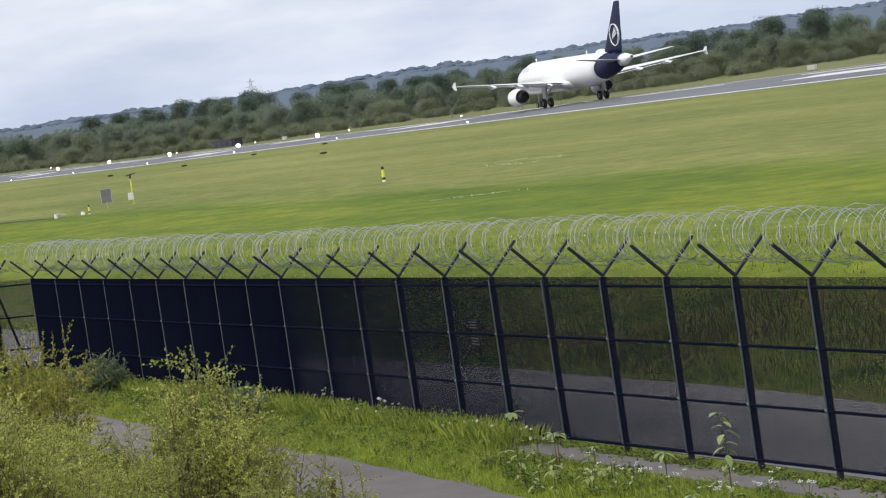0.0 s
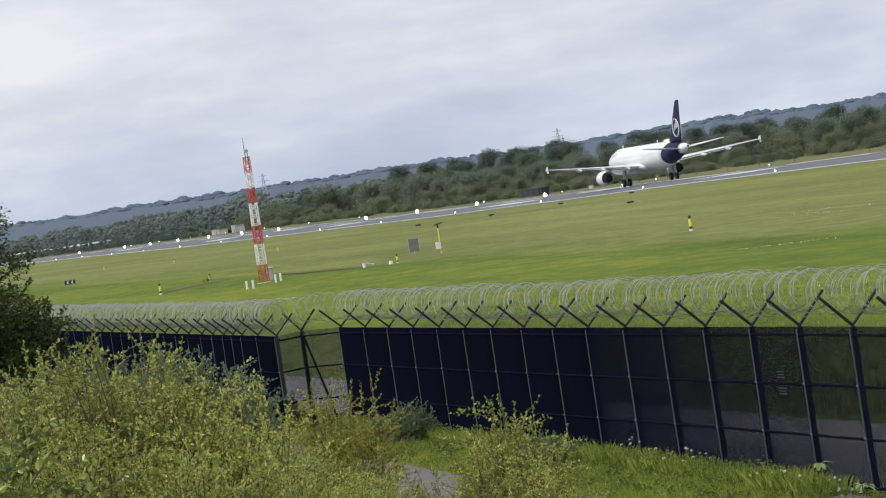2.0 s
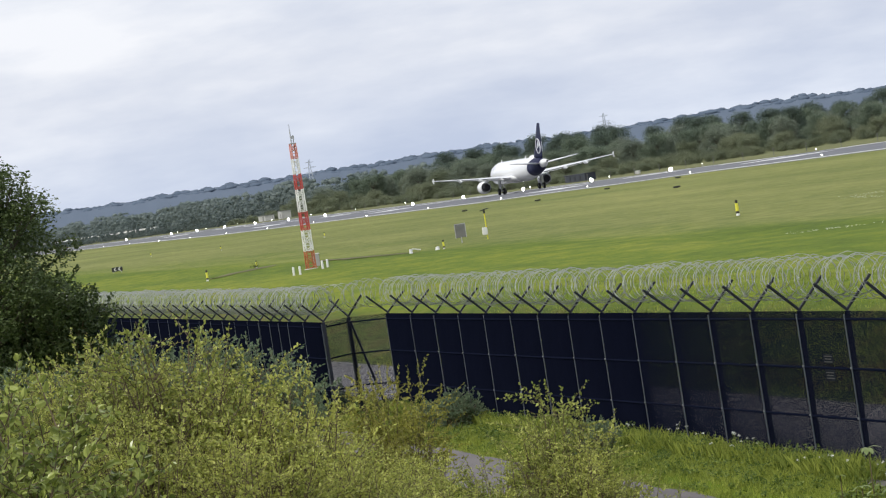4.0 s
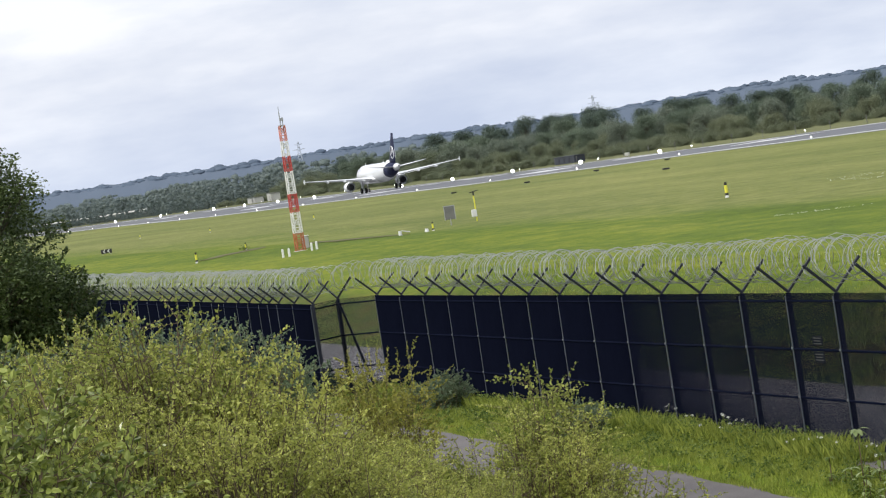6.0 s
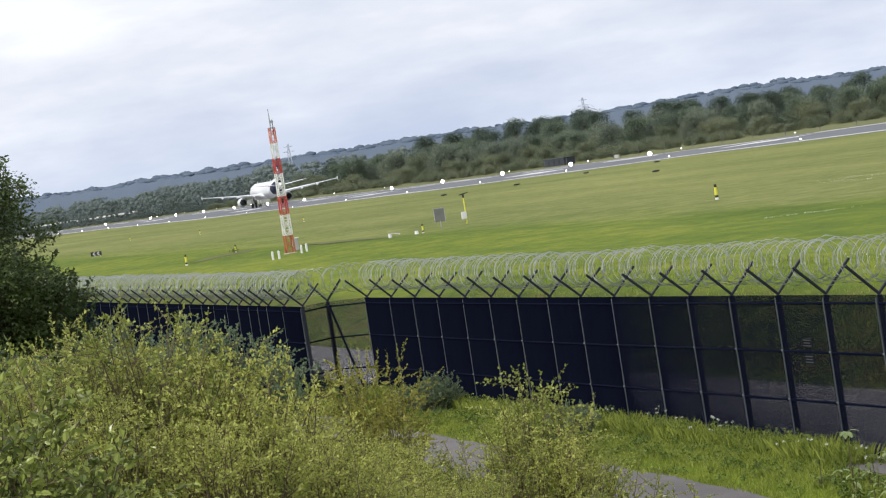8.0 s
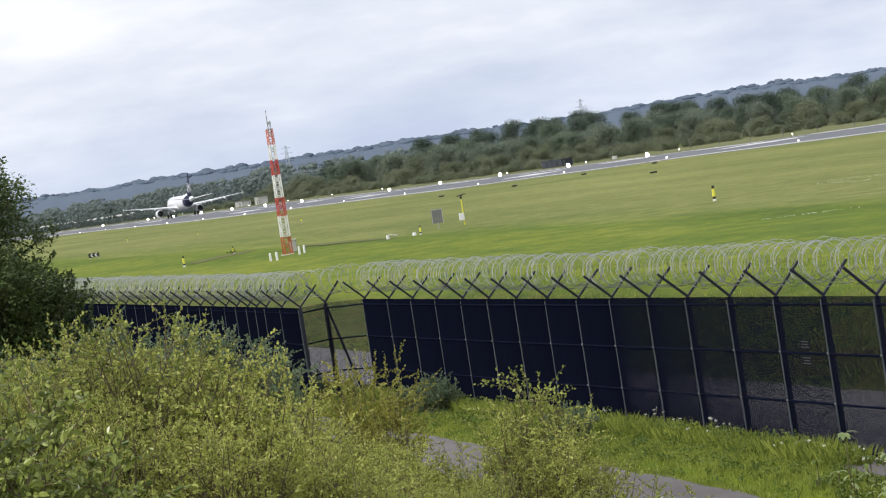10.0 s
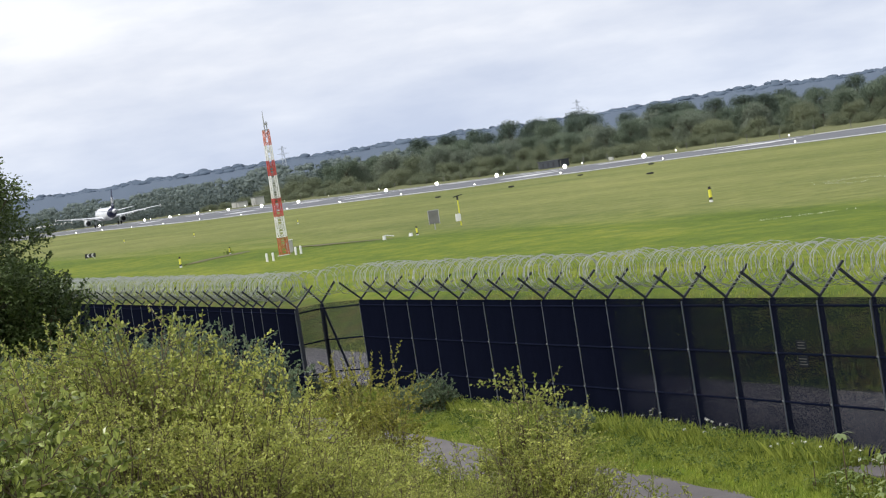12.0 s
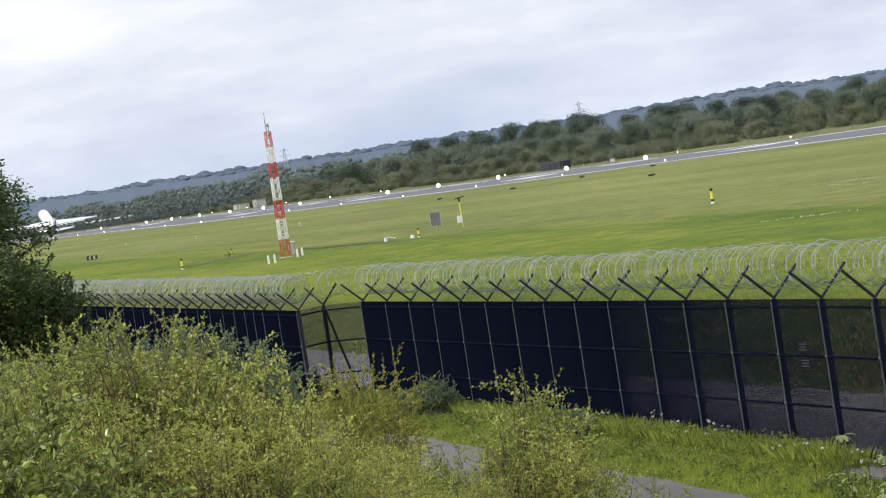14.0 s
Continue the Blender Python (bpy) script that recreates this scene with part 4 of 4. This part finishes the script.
def build_grass():
    blades("verge_grass", [(17.6, 19.2, 34, 93, 70000, 0.03, 0.14, 0.006), (19.2, 19.95, 53, 92, 16000, 0.10, 0.40, 0.006), (16.9, 18.1, 88, 140, 9000, 0.1, 0.35, 0.01), (12.8, 15.3, 36, 92, 24000, 0.08, 0.35, 0.008)], "fresh green unmown verge grass along the path")
    blades("bank_grass", [(25.0, 30, 42, 120, 12000, 0.05, 0.16, 0.010), (30, 34, 40, 120, 16000, 0.03, 0.12, 0.010)], "rough green grass on the bank behind the fence", seed=4)


build_woods()
build_hills()
build_shrubs()
build_grass()
build_verge_weeds()

# ---- small airfield things ----


def marker_post(x, y, h=0.75, group="airfield markers"):
    """Yellow and black banded marker on a white foot."""
    ob = thing("marker_post", hitting(x, y), "yellow and black banded marker post standing in the grass", "marker", group)
    r = h * 0.11
    for n, z0, z1, rr, m, lab in (("foot", -0.05, 0.14, 1.15, M_WHITE, "white foot"), ("lower_band", 0.14, 0.30, 1.0, M_BLACK, "black band"), ("body", 0.30, 0.80, 1.0, M_YELLOW, ""), ("cap", 0.80, 1.0, 0.85, M_BLACK, "black cap")):
        bm = bmesh.new()
        tube(bm, (0, 0, z0 * h), (0, 0, z1 * h), r * rr, r * rr * 0.92, 12)
        part(n, bm, m, ob, lab)
    return ob


def white_stub(x, y, h=0.44):
    ob = thing("bollard", hitting(x, y), "short white bollard near the mast foot", "bollard", "bollards by the mast")
    bm = bmesh.new()
    tube(bm, (0, 0, -0.05), (0, 0, h), 0.07, 0.066, 12)
    part("shaft", bm, M_WHITE, ob)
    bm = bmesh.new()
    tube(bm, (0, 0, h), (0, 0, h + 0.04), 0.066, 0.03, 12)
    part("cap", bm, M_WHITE, ob)


def build_field_things():
    for x, y in ((36.5, 188.6), (36.75, 188.0), (38.85, 191.8), (39.4, 193.0)):
        white_stub(x, y)
    tuft = shrub_mesh(80, 0.6, 0.7, 12, 0.035, 7, L_WEED, twigs=4)
    set_shrub(tuft, 40.9, 224.2, ground_z(40.9, 224.2) + 0.45, 0.6, "small dark tuft of weeds beside a marker post", "", 30)
    cab = thing("equipment_cabinet", hitting(40.1, 199.5), "pale grey rounded equipment cabinet beside the mast", "cabinet")
    bm = bmesh.new()
    box(bm, (0.36, 0.34, 0.74), (0, 0, 0.36))
    part("body", bevelled(bm, 0.06, 2), M_CONCRETE, cab)
    bm = bmesh.new()
    box(bm, (0.40, 0.38, 0.06), (0, 0, 0.76))
    part("lid", bevelled(bm, 0.02), M_WHITE, cab)
    # grey mesh board on a leg
    board = thing("grey_board", hitting(50.6, 205.3), "grey square mesh board on a short leg", "board")
    board.rotation_euler = (0, 0, -0.2)
    bm = bmesh.new()
    box(bm, (0.66, 0.05, 0.85), (0, 0, 0.78))
    part("panel", bevelled(bm, 0.012), M_GREYBOARD, board)
    bm = bmesh.new()
    for sx in (-1, 1):
        box(bm, (0.04, 0.07, 0.9), (sx * 0.33, 0, 0.78))
    box(bm, (0.7, 0.07, 0.05), (0, 0, 1.2))
    part("frame", bm, M_STRUT, board)
    bm = bmesh.new()
    tube(bm, (0, 0, -0.05), (0, 0, 0.4), 0.035, n=8)
    part("leg", bm, M_STRUT, board)
    # instrument pole
    pole = thing("instrument_pole", hitting(51.8, 203.4), "slim yellow pole with a white box and dark crossbar", "instrument")
    bm = bmesh.new()
    tube(bm, (0, 0, -0.05), (0, 0, 1.75), 0.045, 0.04, 10)
    part("shaft", bm, M_YELLOW, pole)
    bm = bmesh.new()
    box(bm, (0.32, 0.22, 0.46), (-0.12, 0, 0.52))
    part("instrument_box", bevelled(bm, 0.03, 2), M_WHITE, pole, "white instrument box")
    bm = bmesh.new()
    tube(bm, (-0.26, 0, 1.8), (0.32, 0, 1.9), 0.03, n=8)
    tube(bm, (0, 0, 1.6), (0, 0, 1.88), 0.06, n=8)
    part("crossbar", bm, M_BLACK, pole, "dark crossbar")
    for p in ((53.8, 160.6, 0.78), (35.6, 212.8, 0.7), (47.4, 197.0, 0.55), (41.1, 225.0, 0.5), (69.7, 340.7, 0.5), (63.9, 370, 0.5), (65.7, 433.4, 0.5)):
        marker_post(*p)
    # low white light fitting with its arm
    fit_ = thing("light_fitting", hitting(44.6, 193.7), "low white light fitting with a thin side arm", "light")
    bm = bmesh.new()
    tube(bm, (0, 0, -0.03), (0, 0, 0.26), 0.11, 0.10, 12)
    part("housing", bm, M_WHITE, fit_)
    bm = bmesh.new()
    tube(bm, (0.1, 0, 0.26), (0.6, 0, 0.14), 0.03, n=6)
    part("arm", bm, M_WHITE, fit_)
    fit_ = thing("light_fitting", hitting(46.9, 196.6), "small white light fitting on the grass", "light")
    bm = bmesh.new()
    tube(bm, (0, 0, -0.03), (0, 0, 0.2), 0.14, 0.10, 12)
    part("housing", bm, M_WHITE, fit_)
    # chevron board
    chev = thing("chevron_board", hitting(45.5, 322.8), "low black board with white chevrons", "sign")
    bm = bmesh.new()
    box(bm, (1.05, 0.08, 0.4), (0, 0, 0.35))
    part("panel", bevelled(bm, 0.015), M_BLACK, chev)
    for k in range(2):
        bm = bmesh.new()
        for sgn in (-1, 1):
            box(bm, (0.26, 0.012, 0.09), (-0.22 + 0.42 * k, -0.047, 0.35 + sgn * 0.075), Matrix.Rotation(-sgn * 0.7, 4, "Y"))
        part("chevron", bm, M_WHITE, chev, "white chevron")
    for sx in (-0.4, 0.4):
        bm = bmesh.new()
        tube(bm, (sx, 0, -0.05), (sx, 0, 0.2), 0.03, n=6)
        part("leg", bm, M_STRUT, chev)
    # flat dark boards beside the runway
    for x, y in ((96, 386), (102, 375), (113.4, 385.2), (123.5, 389), (95, 300)):
        b = thing("marker_board", hitting(x, y), "low flat dark marker board beside the runway", "marker", "boards beside the runway")
        bm = bmesh.new()
        box(bm, (0.62, 0.35, 0.16), (0, 0, 0.12))
        part("panel", bevelled(bm, 0.02), M_BLACK, b)
        bm = bmesh.new()
        tube(bm, (0, 0, -0.03), (0, 0, 0.06), 0.06, n=8)
        part("leg", bm, M_BLACK, b)
    # bare earth beside the mast
    for i, (x0, y0, x1, y1, wd) in enumerate(((36.4, 215.6, 42.0, 222.8, 1.9), (42.0, 208.5, 45.3, 194.4, 1.1))):
        verts, faces = [], []
        for k in range(21):
            t = k / 20
            x, y = x0 + (x1 - x0) * t, y0 + (y1 - y0) * t
            d = Vector((y1 - y0, x0 - x1, 0)).normalized() * wd * math.sin(math.pi * min(1, t * 0.96 + 0.03)) * (0.7 + 0.6 * noise.noise((t * 6, i, 0)))
            for sgn in (-1, 0, 1):
                q = Vector((x, y, 0)) + d * sgn
                verts.append((q.x, q.y, ground_z(q.x, q.y) + (0.07 if sgn == 0 else 0.03)))
        for k in range(20):
            for c in (0, 1):
                faces.append((k * 3 + c, k * 3 + c + 1, k * 3 + c + 4, k * 3 + c + 3))
        tagged(new("earth_track", from_arrays("earth_track", verts, faces, M_DIRT, True)), "strip of bare brown earth in the grass", "ground", kind="structure")


def build_runway_lights():
    bm = bmesh.new()
    tube(bm, (0, 0, 0), (0, 0, 0.22), 0.10, 0.08, 10)
    stem = mesh_of("housing", bm, M_STRUT)

    def lens(r):
        bm = bmesh.new()
        bmesh.ops.create_uvsphere(bm, u_segments=12, v_segments=8, radius=r)
        return mesh_of("lens", bm, M_LAMP, True)
    # the big lens is oversized so that its glow imitates glare
    big, small = lens(0.33), lens(0.09)

    def lamp(x, y, me, z, label, group):
        ob = thing("runway_light", hitting(x, y, ground_z(x, y) + 0.03), label, "light", group)
        part("housing", stem, None, ob)
        part("lens", me, None, ob, "glowing white lens").location = (0, 0, z)
    for y in (524.5, 570.9, 617.5, 664.7, 710.4, 804.6, 851.5, 898.8, 946.8, 994.8, 1043.2, 1141.3):
        lamp(165.5, y, big, 0.40, "bright white runway light on a short stem, lens enlarged for glare", "runway lights")
    for y in (364.8, 414.2, 462.0, 511.0, 560.9, 610.0, 659.7, 709.8, 761.0, 812.0, 862.1, 914.5, 966.3, 1018.6, 1070.0, 1121.0):
        lamp(133.2, y, small, 0.3, "small white runway edge light in the grass", "runway edge lights")
    for i in range(13):
        lamp(193.0, 470 + i * 61, small, 0.35, "small white light on the far runway edge", "far edge lights")


def build_far_things():
    hut = thing("storage_hut", hitting(200.5, 700), "long dark blue flat-roofed storage hut beyond the runway", "hut")
    bm = bmesh.new()
    box(bm, (2.4, 16.0, 1.5), (0, 0, 0.75))
    part("wall", bevelled(bm, 0.05), M_DARKHUT, hut)
    bm = bmesh.new()
    box(bm, (2.7, 16.4, 0.14), (0, 0, 1.56))
    part("roof", bm, M_DARKHUT, hut)
    for k in range(3):
        bm = bmesh.new()
        box(bm, (0.04, 1.2, 0.9), (-1.23, -4 + 4 * k, 0.7))
        part("shutter", bm, M_POST, hut)
    for x, y, w_, h in ((200, 1065.0, 12.0, 1.7), (200, 1034.0, 6.0, 2.4)):
        ob = thing("equipment_hut", hitting(x, y), "small pale grey flat-roofed equipment hut", "hut", "pale huts")
        bm = bmesh.new()
        box(bm, (3, w_, h), (0, 0, h / 2))
        part("wall", bevelled(bm, 0.04), M_CONCRETE, ob)
        bm = bmesh.new()
        box(bm, (3.3, w_ + 0.3, 0.15), (0, 0, h + 0.05))
        part("roof", bm, M_GREYBOARD, ob)
        bm = bmesh.new()
        box(bm, (0.05, 0.9, 1.5), (-1.53, -w_ * 0.25, 0.75))
        part("door", bm, M_GREYBOARD, ob)
    wall = thing("barrier_wall", hitting(215, 1390), "long low white barrier wall with a grey end block", "wall")
    bm = bmesh.new()
    box(bm, (0.5, 420, 0.7), (0, 210, 2.9))
    part("top_beam", bm, M_WHITE, wall)
    for k in range(15):
        bm = bmesh.new()
        box(bm, (0.4, 0.5, 2.8), (0, 2 + k * 29.5, 1.3))
        part("post", bm, M_CONCRETE, wall)
    bm = bmesh.new()
    box(bm, (3, 9, 2.6), (0, -3, 1.3))
    part("end_block", bevelled(bm, 0.05), M_GREYBOARD, wall)
    for x, y, top in ((697, 2349, 35.0), (488, 2401, 34.0)):
        tower = thing("transmission_tower", hitting(x, y), "distant grey steel lattice power tower, paled by painted haze", "pylon", "power towers")
        z0 = tower.location.z
        h = top - z0
        bm = bmesh.new()

        def half(t):
            return 3.2 * (1 - t) ** 1.3 + 0.45
        lev = [i / 12 for i in range(13)]
        cs = ((-1, -1), (1, -1), (1, 1), (-1, 1))
        for a, b in zip(lev, lev[1:]):
            for i in range(4):
                p, q = cs[i], cs[(i + 1) % 4]
                ha, hb = half(a), half(b)
                tube(bm, (p[0] * ha, p[1] * ha, a * h), (p[0] * hb, p[1] * hb, b * h), 0.085, n=4)
                tube(bm, (p[0] * ha, p[1] * ha, a * h), (q[0] * hb, q[1] * hb, b * h), 0.07, n=4)
                tube(bm, (q[0] * ha, q[1] * ha, a * h), (p[0] * hb, p[1] * hb, b * h), 0.085, n=4)
        part("lattice_body", bm, M_PYLON, tower)
        for t, reach in ((0.72, 4.0), (0.83, 4.6), (0.94, 3.2)):
            bm = bmesh.new()
            for s in (-1, 1):
                tube(bm, (0, 0, t * h + 0.6), (s * reach, 0, t * h), 0.14, n=4)
                tube(bm, (0, 0, t * h - 0.4), (s * reach, 0, t * h), 0.14, n=4)
            part("crossarm", bm, M_PYLON, tower)
    # pale sign boxes on the far side of the runway
    for y in (390.8, 623.0):
        sign = thing("sign_box", hitting(190, y), "low pale box sign beyond the runway edge", "sign", "box signs")
        bm = bmesh.new()
        box(bm, (0.4, 2.2, 0.62), (0, 0, 0.5))
        part("body", bevelled(bm, 0.04), M_CONCRETE, sign)
        for o in (-0.8, 0.8):
            bm = bmesh.new()
            tube(bm, (0, o, -0.03), (0, o, 0.22), 0.06, n=8)
            part("leg", bm, M_STRUT, sign)
    # posts of the far boundary fence
    bm = bmesh.new()
    tube(bm, (0, 0, -0.1), (0, 0, 1.3), 0.06, n=6)
    box(bm, (0.2, 0.2, 0.14), (0, 0, 1.3))
    post = mesh_of("far_post", bm, M_GREYBOARD)
    far = thing("boundary_fence", (197.5, 0, 0), "line of pale posts beyond the runway", "fence")
    for i in range(60):
        y = 480 + i * 17.0
        part("post", post, None, far).location = (0, y, ground_z(197.5, y))


def build_fence_details():
    for z, hgt in ((-0.24, 0.16), (-0.53, 0.20)):
        s = thing("fence_sign", (20.005, 56.0, z), "small grey notice plate wired to the fence", "sign", "notice plates")
        bm = bmesh.new()
        box(bm, (0.012, 0.5, hgt), (0, 0, 0))
        part("plate", bevelled(bm, 0.003), M_SIGN, s)
        for k in range(3):
            bm = bmesh.new()
            box(bm, (0.004, 0.40 - 0.08 * (k % 2), 0.018), (-0.008, 0, 0.05 - 0.05 * k))
            part("text_bar", bm, M_BLACK, s, "dark unreadable text line")
    stake = thing("stake", hitting(15.75, 52.0), "short weathered wooden stake beside the path", "post")
    bm = bmesh.new()
    box(bm, (0.12, 0.10, 0.42), (0, 0, 0.16))
    stake.rotation_euler = (0.05, 0.12, 0.4)
    part("shaft", bevelled(bm, 0.015), M_WOOD, stake)
    bm = bmesh.new()
    box(bm, (0.10, 0.085, 0.02), (0.0, 0, 0.375))
    part("cut_top", bm, M_CONCRETE, stake)
    brace = thing("fence_brace", (18.95, 90.95, 0), "slanting dark steel fence brace", "brace")
    bm = bmesh.new()
    tube(bm, (0, 0, 0.45), (0.75, 0.3, -2.2), 0.035, n=8)
    part("tube", bm, M_POST, brace)
    bm = bmesh.new()
    box(bm, (0.16, 0.16, 0.03), (0.75, 0.3, -2.14))
    part("foot_plate", bm, M_POST, brace)


# ---- weeds by the path ----


def weed(x, y, height, leaf, count, label, mat, seed, rosette=False):
    """A single upright plant with whorls of broad leaves."""
    ob = thing("weed", hitting(x, y), label, "plant", "weeds on the verge")
    r = random.Random(seed)
    bm = bmesh.new()
    tube(bm, (0, 0, -0.05), (0.02, 0.01, height), 0.012, 0.006, 6)
    part("stem", bm, M_TWIG, ob)
    for i in range(count):
        t = 1.0 if rosette and i > count * 0.3 else (i + 1) / count
        a = i * 2.4 + r.uniform(-0.3, 0.3)
        ln, drop = leaf * r.uniform(0.75, 1.2), r.uniform(-0.1, 0.55)
        d, s = Vector((math.cos(a), math.sin(a), 0)), Vector((-math.sin(a), math.cos(a), 0))
        bm = bmesh.new()
        rows = []
        for u, wd in ((0.0, 0.06), (0.25, 0.30), (0.5, 0.40), (0.75, 0.32), (1.0, 0.04)):
            c = Vector((0, 0, height * t)) + d * ln * u + Vector((0, 0, ln * (drop * u - 0.55 * u * u)))
            rows.append([bm.verts.new(c + s * ln * wd * k + Vector((0, 0, 0.12 * ln * wd * abs(k)))) for k in (-0.5, 0, 0.5)])
        for p, q in zip(rows, rows[1:]):
            for k in (0, 1):
                bm.faces.new((p[k], p[k + 1], q[k + 1], q[k]))
        part("leaf", bm, mat, ob, smooth=True)


def flower_plant(x, y, height, seed):
    ob = thing("wild_flower", hitting(x, y), "thin wild flower with small white umbels", "flower", "white wild flowers")
    r = random.Random(seed)
    bm = bmesh.new()
    tops = []
    for i in range(r.randint(2, 4)):
        q = Vector((r.gauss(0, 0.10), r.gauss(0, 0.10), height * r.uniform(0.7, 1.0)))
        tube(bm, (0, 0, -0.03), q, 0.006, 0.003, 5)
        tops.append(q)
    part("stem", bm, L_GRASS, ob)
    for q in tops:
        lv = Leaves(seed + 5)
        lv.clump(q, 0.032, 14, 0.017, 0.4, 2.0)
        part("flower_head", lv.mesh("flower_head", L_FLOWER), None, ob, "white flower head")


def build_weeds():
    weed(18.2, 49.8, 0.95, 0.19, 17, "broad-leaved pale green weed on the verge", L_PALE, 1, True)
    weed(18.5, 48.9, 0.62, 0.18, 15, "broad-leaved pale green weed on the verge", L_PALE, 2, True)
    weed(18.7, 49.3, 0.55, 0.18, 15, "broad-leaved pale green weed on the verge", L_PALE, 3, True)
    weed(17.95, 41.1, 1.45, 0.21, 26, "tall single-stemmed sapling with broad pale leaves", L_PALE, 4)
    weed(18.3, 44.1, 0.62, 0.17, 13, "small broad-leaved weed on the verge", L_PALE, 5, True)
    weed(17.6, 41.6, 0.45, 0.16, 13, "small broad-leaved weed on the verge", L_PALE, 6, True)
    # leafy tangle between the path and the fence foot
    r = random.Random(23)
    for i in range(26):
        y = r.uniform(45.2, 51.5)
        weed(17.75 + (y - 45) * 0.02 + r.uniform(0, 1.2), y, r.uniform(0.15, 0.42), r.uniform(0.10, 0.17), r.randint(9, 14), "small broad-leaved weed on the verge", L_PALE if i % 3 else L_WEED, 300 + i, i % 2 == 0)
    r = random.Random(21)
    for i in range(20):
        y = r.uniform(40, 51)
        flower_plant(r.uniform(18.3, 19.25), y, r.uniform(0.18, 0.42), 100 + i)
    for i in range(16):
        flower_plant(r.uniform(19.2, 19.7), r.uniform(52, 74), r.uniform(0.3, 0.55), 200 + i)


def build_daisies():
    """Loose streaks of small white flowers in the mown grass."""
    r = random.Random(71)
    lv = Leaves(72)
    for x0, y0, x1, y1, count, spread in ((43.8, 125.2, 45.8, 121.0, 70, 0.16), (57.7, 149.5, 58.6, 158.0, 60, 0.25), (59.6, 160.6, 60.6, 153.0, 60, 0.3), (34.5, 92.0, 33.4, 70.0, 90, 0.9)):
        for _ in range(count):
            t = r.random()
            x, y = x0 + (x1 - x0) * t + r.gauss(0, spread), y0 + (y1 - y0) * t + r.gauss(0, spread)
            lv.clump((x, y, ground_z(x, y) + 0.07), 0.04, 3, 0.022, 0.4, 2.5)
    tagged(new("daisies", lv.mesh("daisies", L_FLOWER)), "loose streaks of small white flowers in mown grass", "flowers", kind="stuff")


def build_bank_weeds():
    """Rank grass and patches of brown dead stalks on the bank behind the fence, and litter at its foot."""
    blades("bank_weeds", [(25.2, 30.0, 40, 110, 12000, 0.06, 0.20, 0.009)], "rank dark green weeds on the bank", L_BANK, 42)
    blades("dead_stalks", [(26.0, 28.0, 43, 50, 700, 0.12, 0.35, 0.012), (27.2, 29.6, 54, 66, 1100, 0.12, 0.35, 0.012), (25.4, 27.2, 60, 80, 1000, 0.12, 0.35, 0.012), (28.2, 30.6, 40, 58, 900, 0.10, 0.3, 0.012), (30.5, 33.0, 44, 70, 700, 0.06, 0.16, 0.012)], "brown dead plant stalks among the bank weeds", L_DEAD, 43)
    r = random.Random(44)
    lv = Leaves(45)
    for _ in range(300):
        x, y = r.uniform(19.85, 20.35), r.uniform(36, 54)
        lv.clump((x, y, ground_z(x, y) + 0.035), r.uniform(0.03, 0.11), 9, 0.03, 0.3, 2.0)
    tagged(new("leaf_litter", lv.mesh("leaf_litter", L_DEAD)), "brown dead leaf litter at the fence foot", "litter", kind="stuff")


build_field_things()
build_daisies()
build_bank_weeds()
build_runway_lights()
build_far_things()
build_fence_details()
build_weeds()


def motions():
    """The take-off run: along the runway, nose lifting from 12 s, off the ground at the end."""
    rows = []
    for i in range(29):
        t = i * 0.5
        y = 397.2910 + t * (42.07780 + t * (3.410370 + t * (-0.5452390 + t * (0.04513610 + t * -0.001237080))))
        y -= 1.2 * blend([(0.0, 1.0), (1.0, 0.0)], t)
        lift = blend([(13.3, 0.0), (14.5, 2.0)], t)
        tilt = blend([(11.8, 0.0), (14.2, 14.0)], t)
        rows.append((t, pose(159.4, y, blend(SWELL, y) + 0.03 + lift, tilt)))
    walk(AIRLINER, rows)


motions()
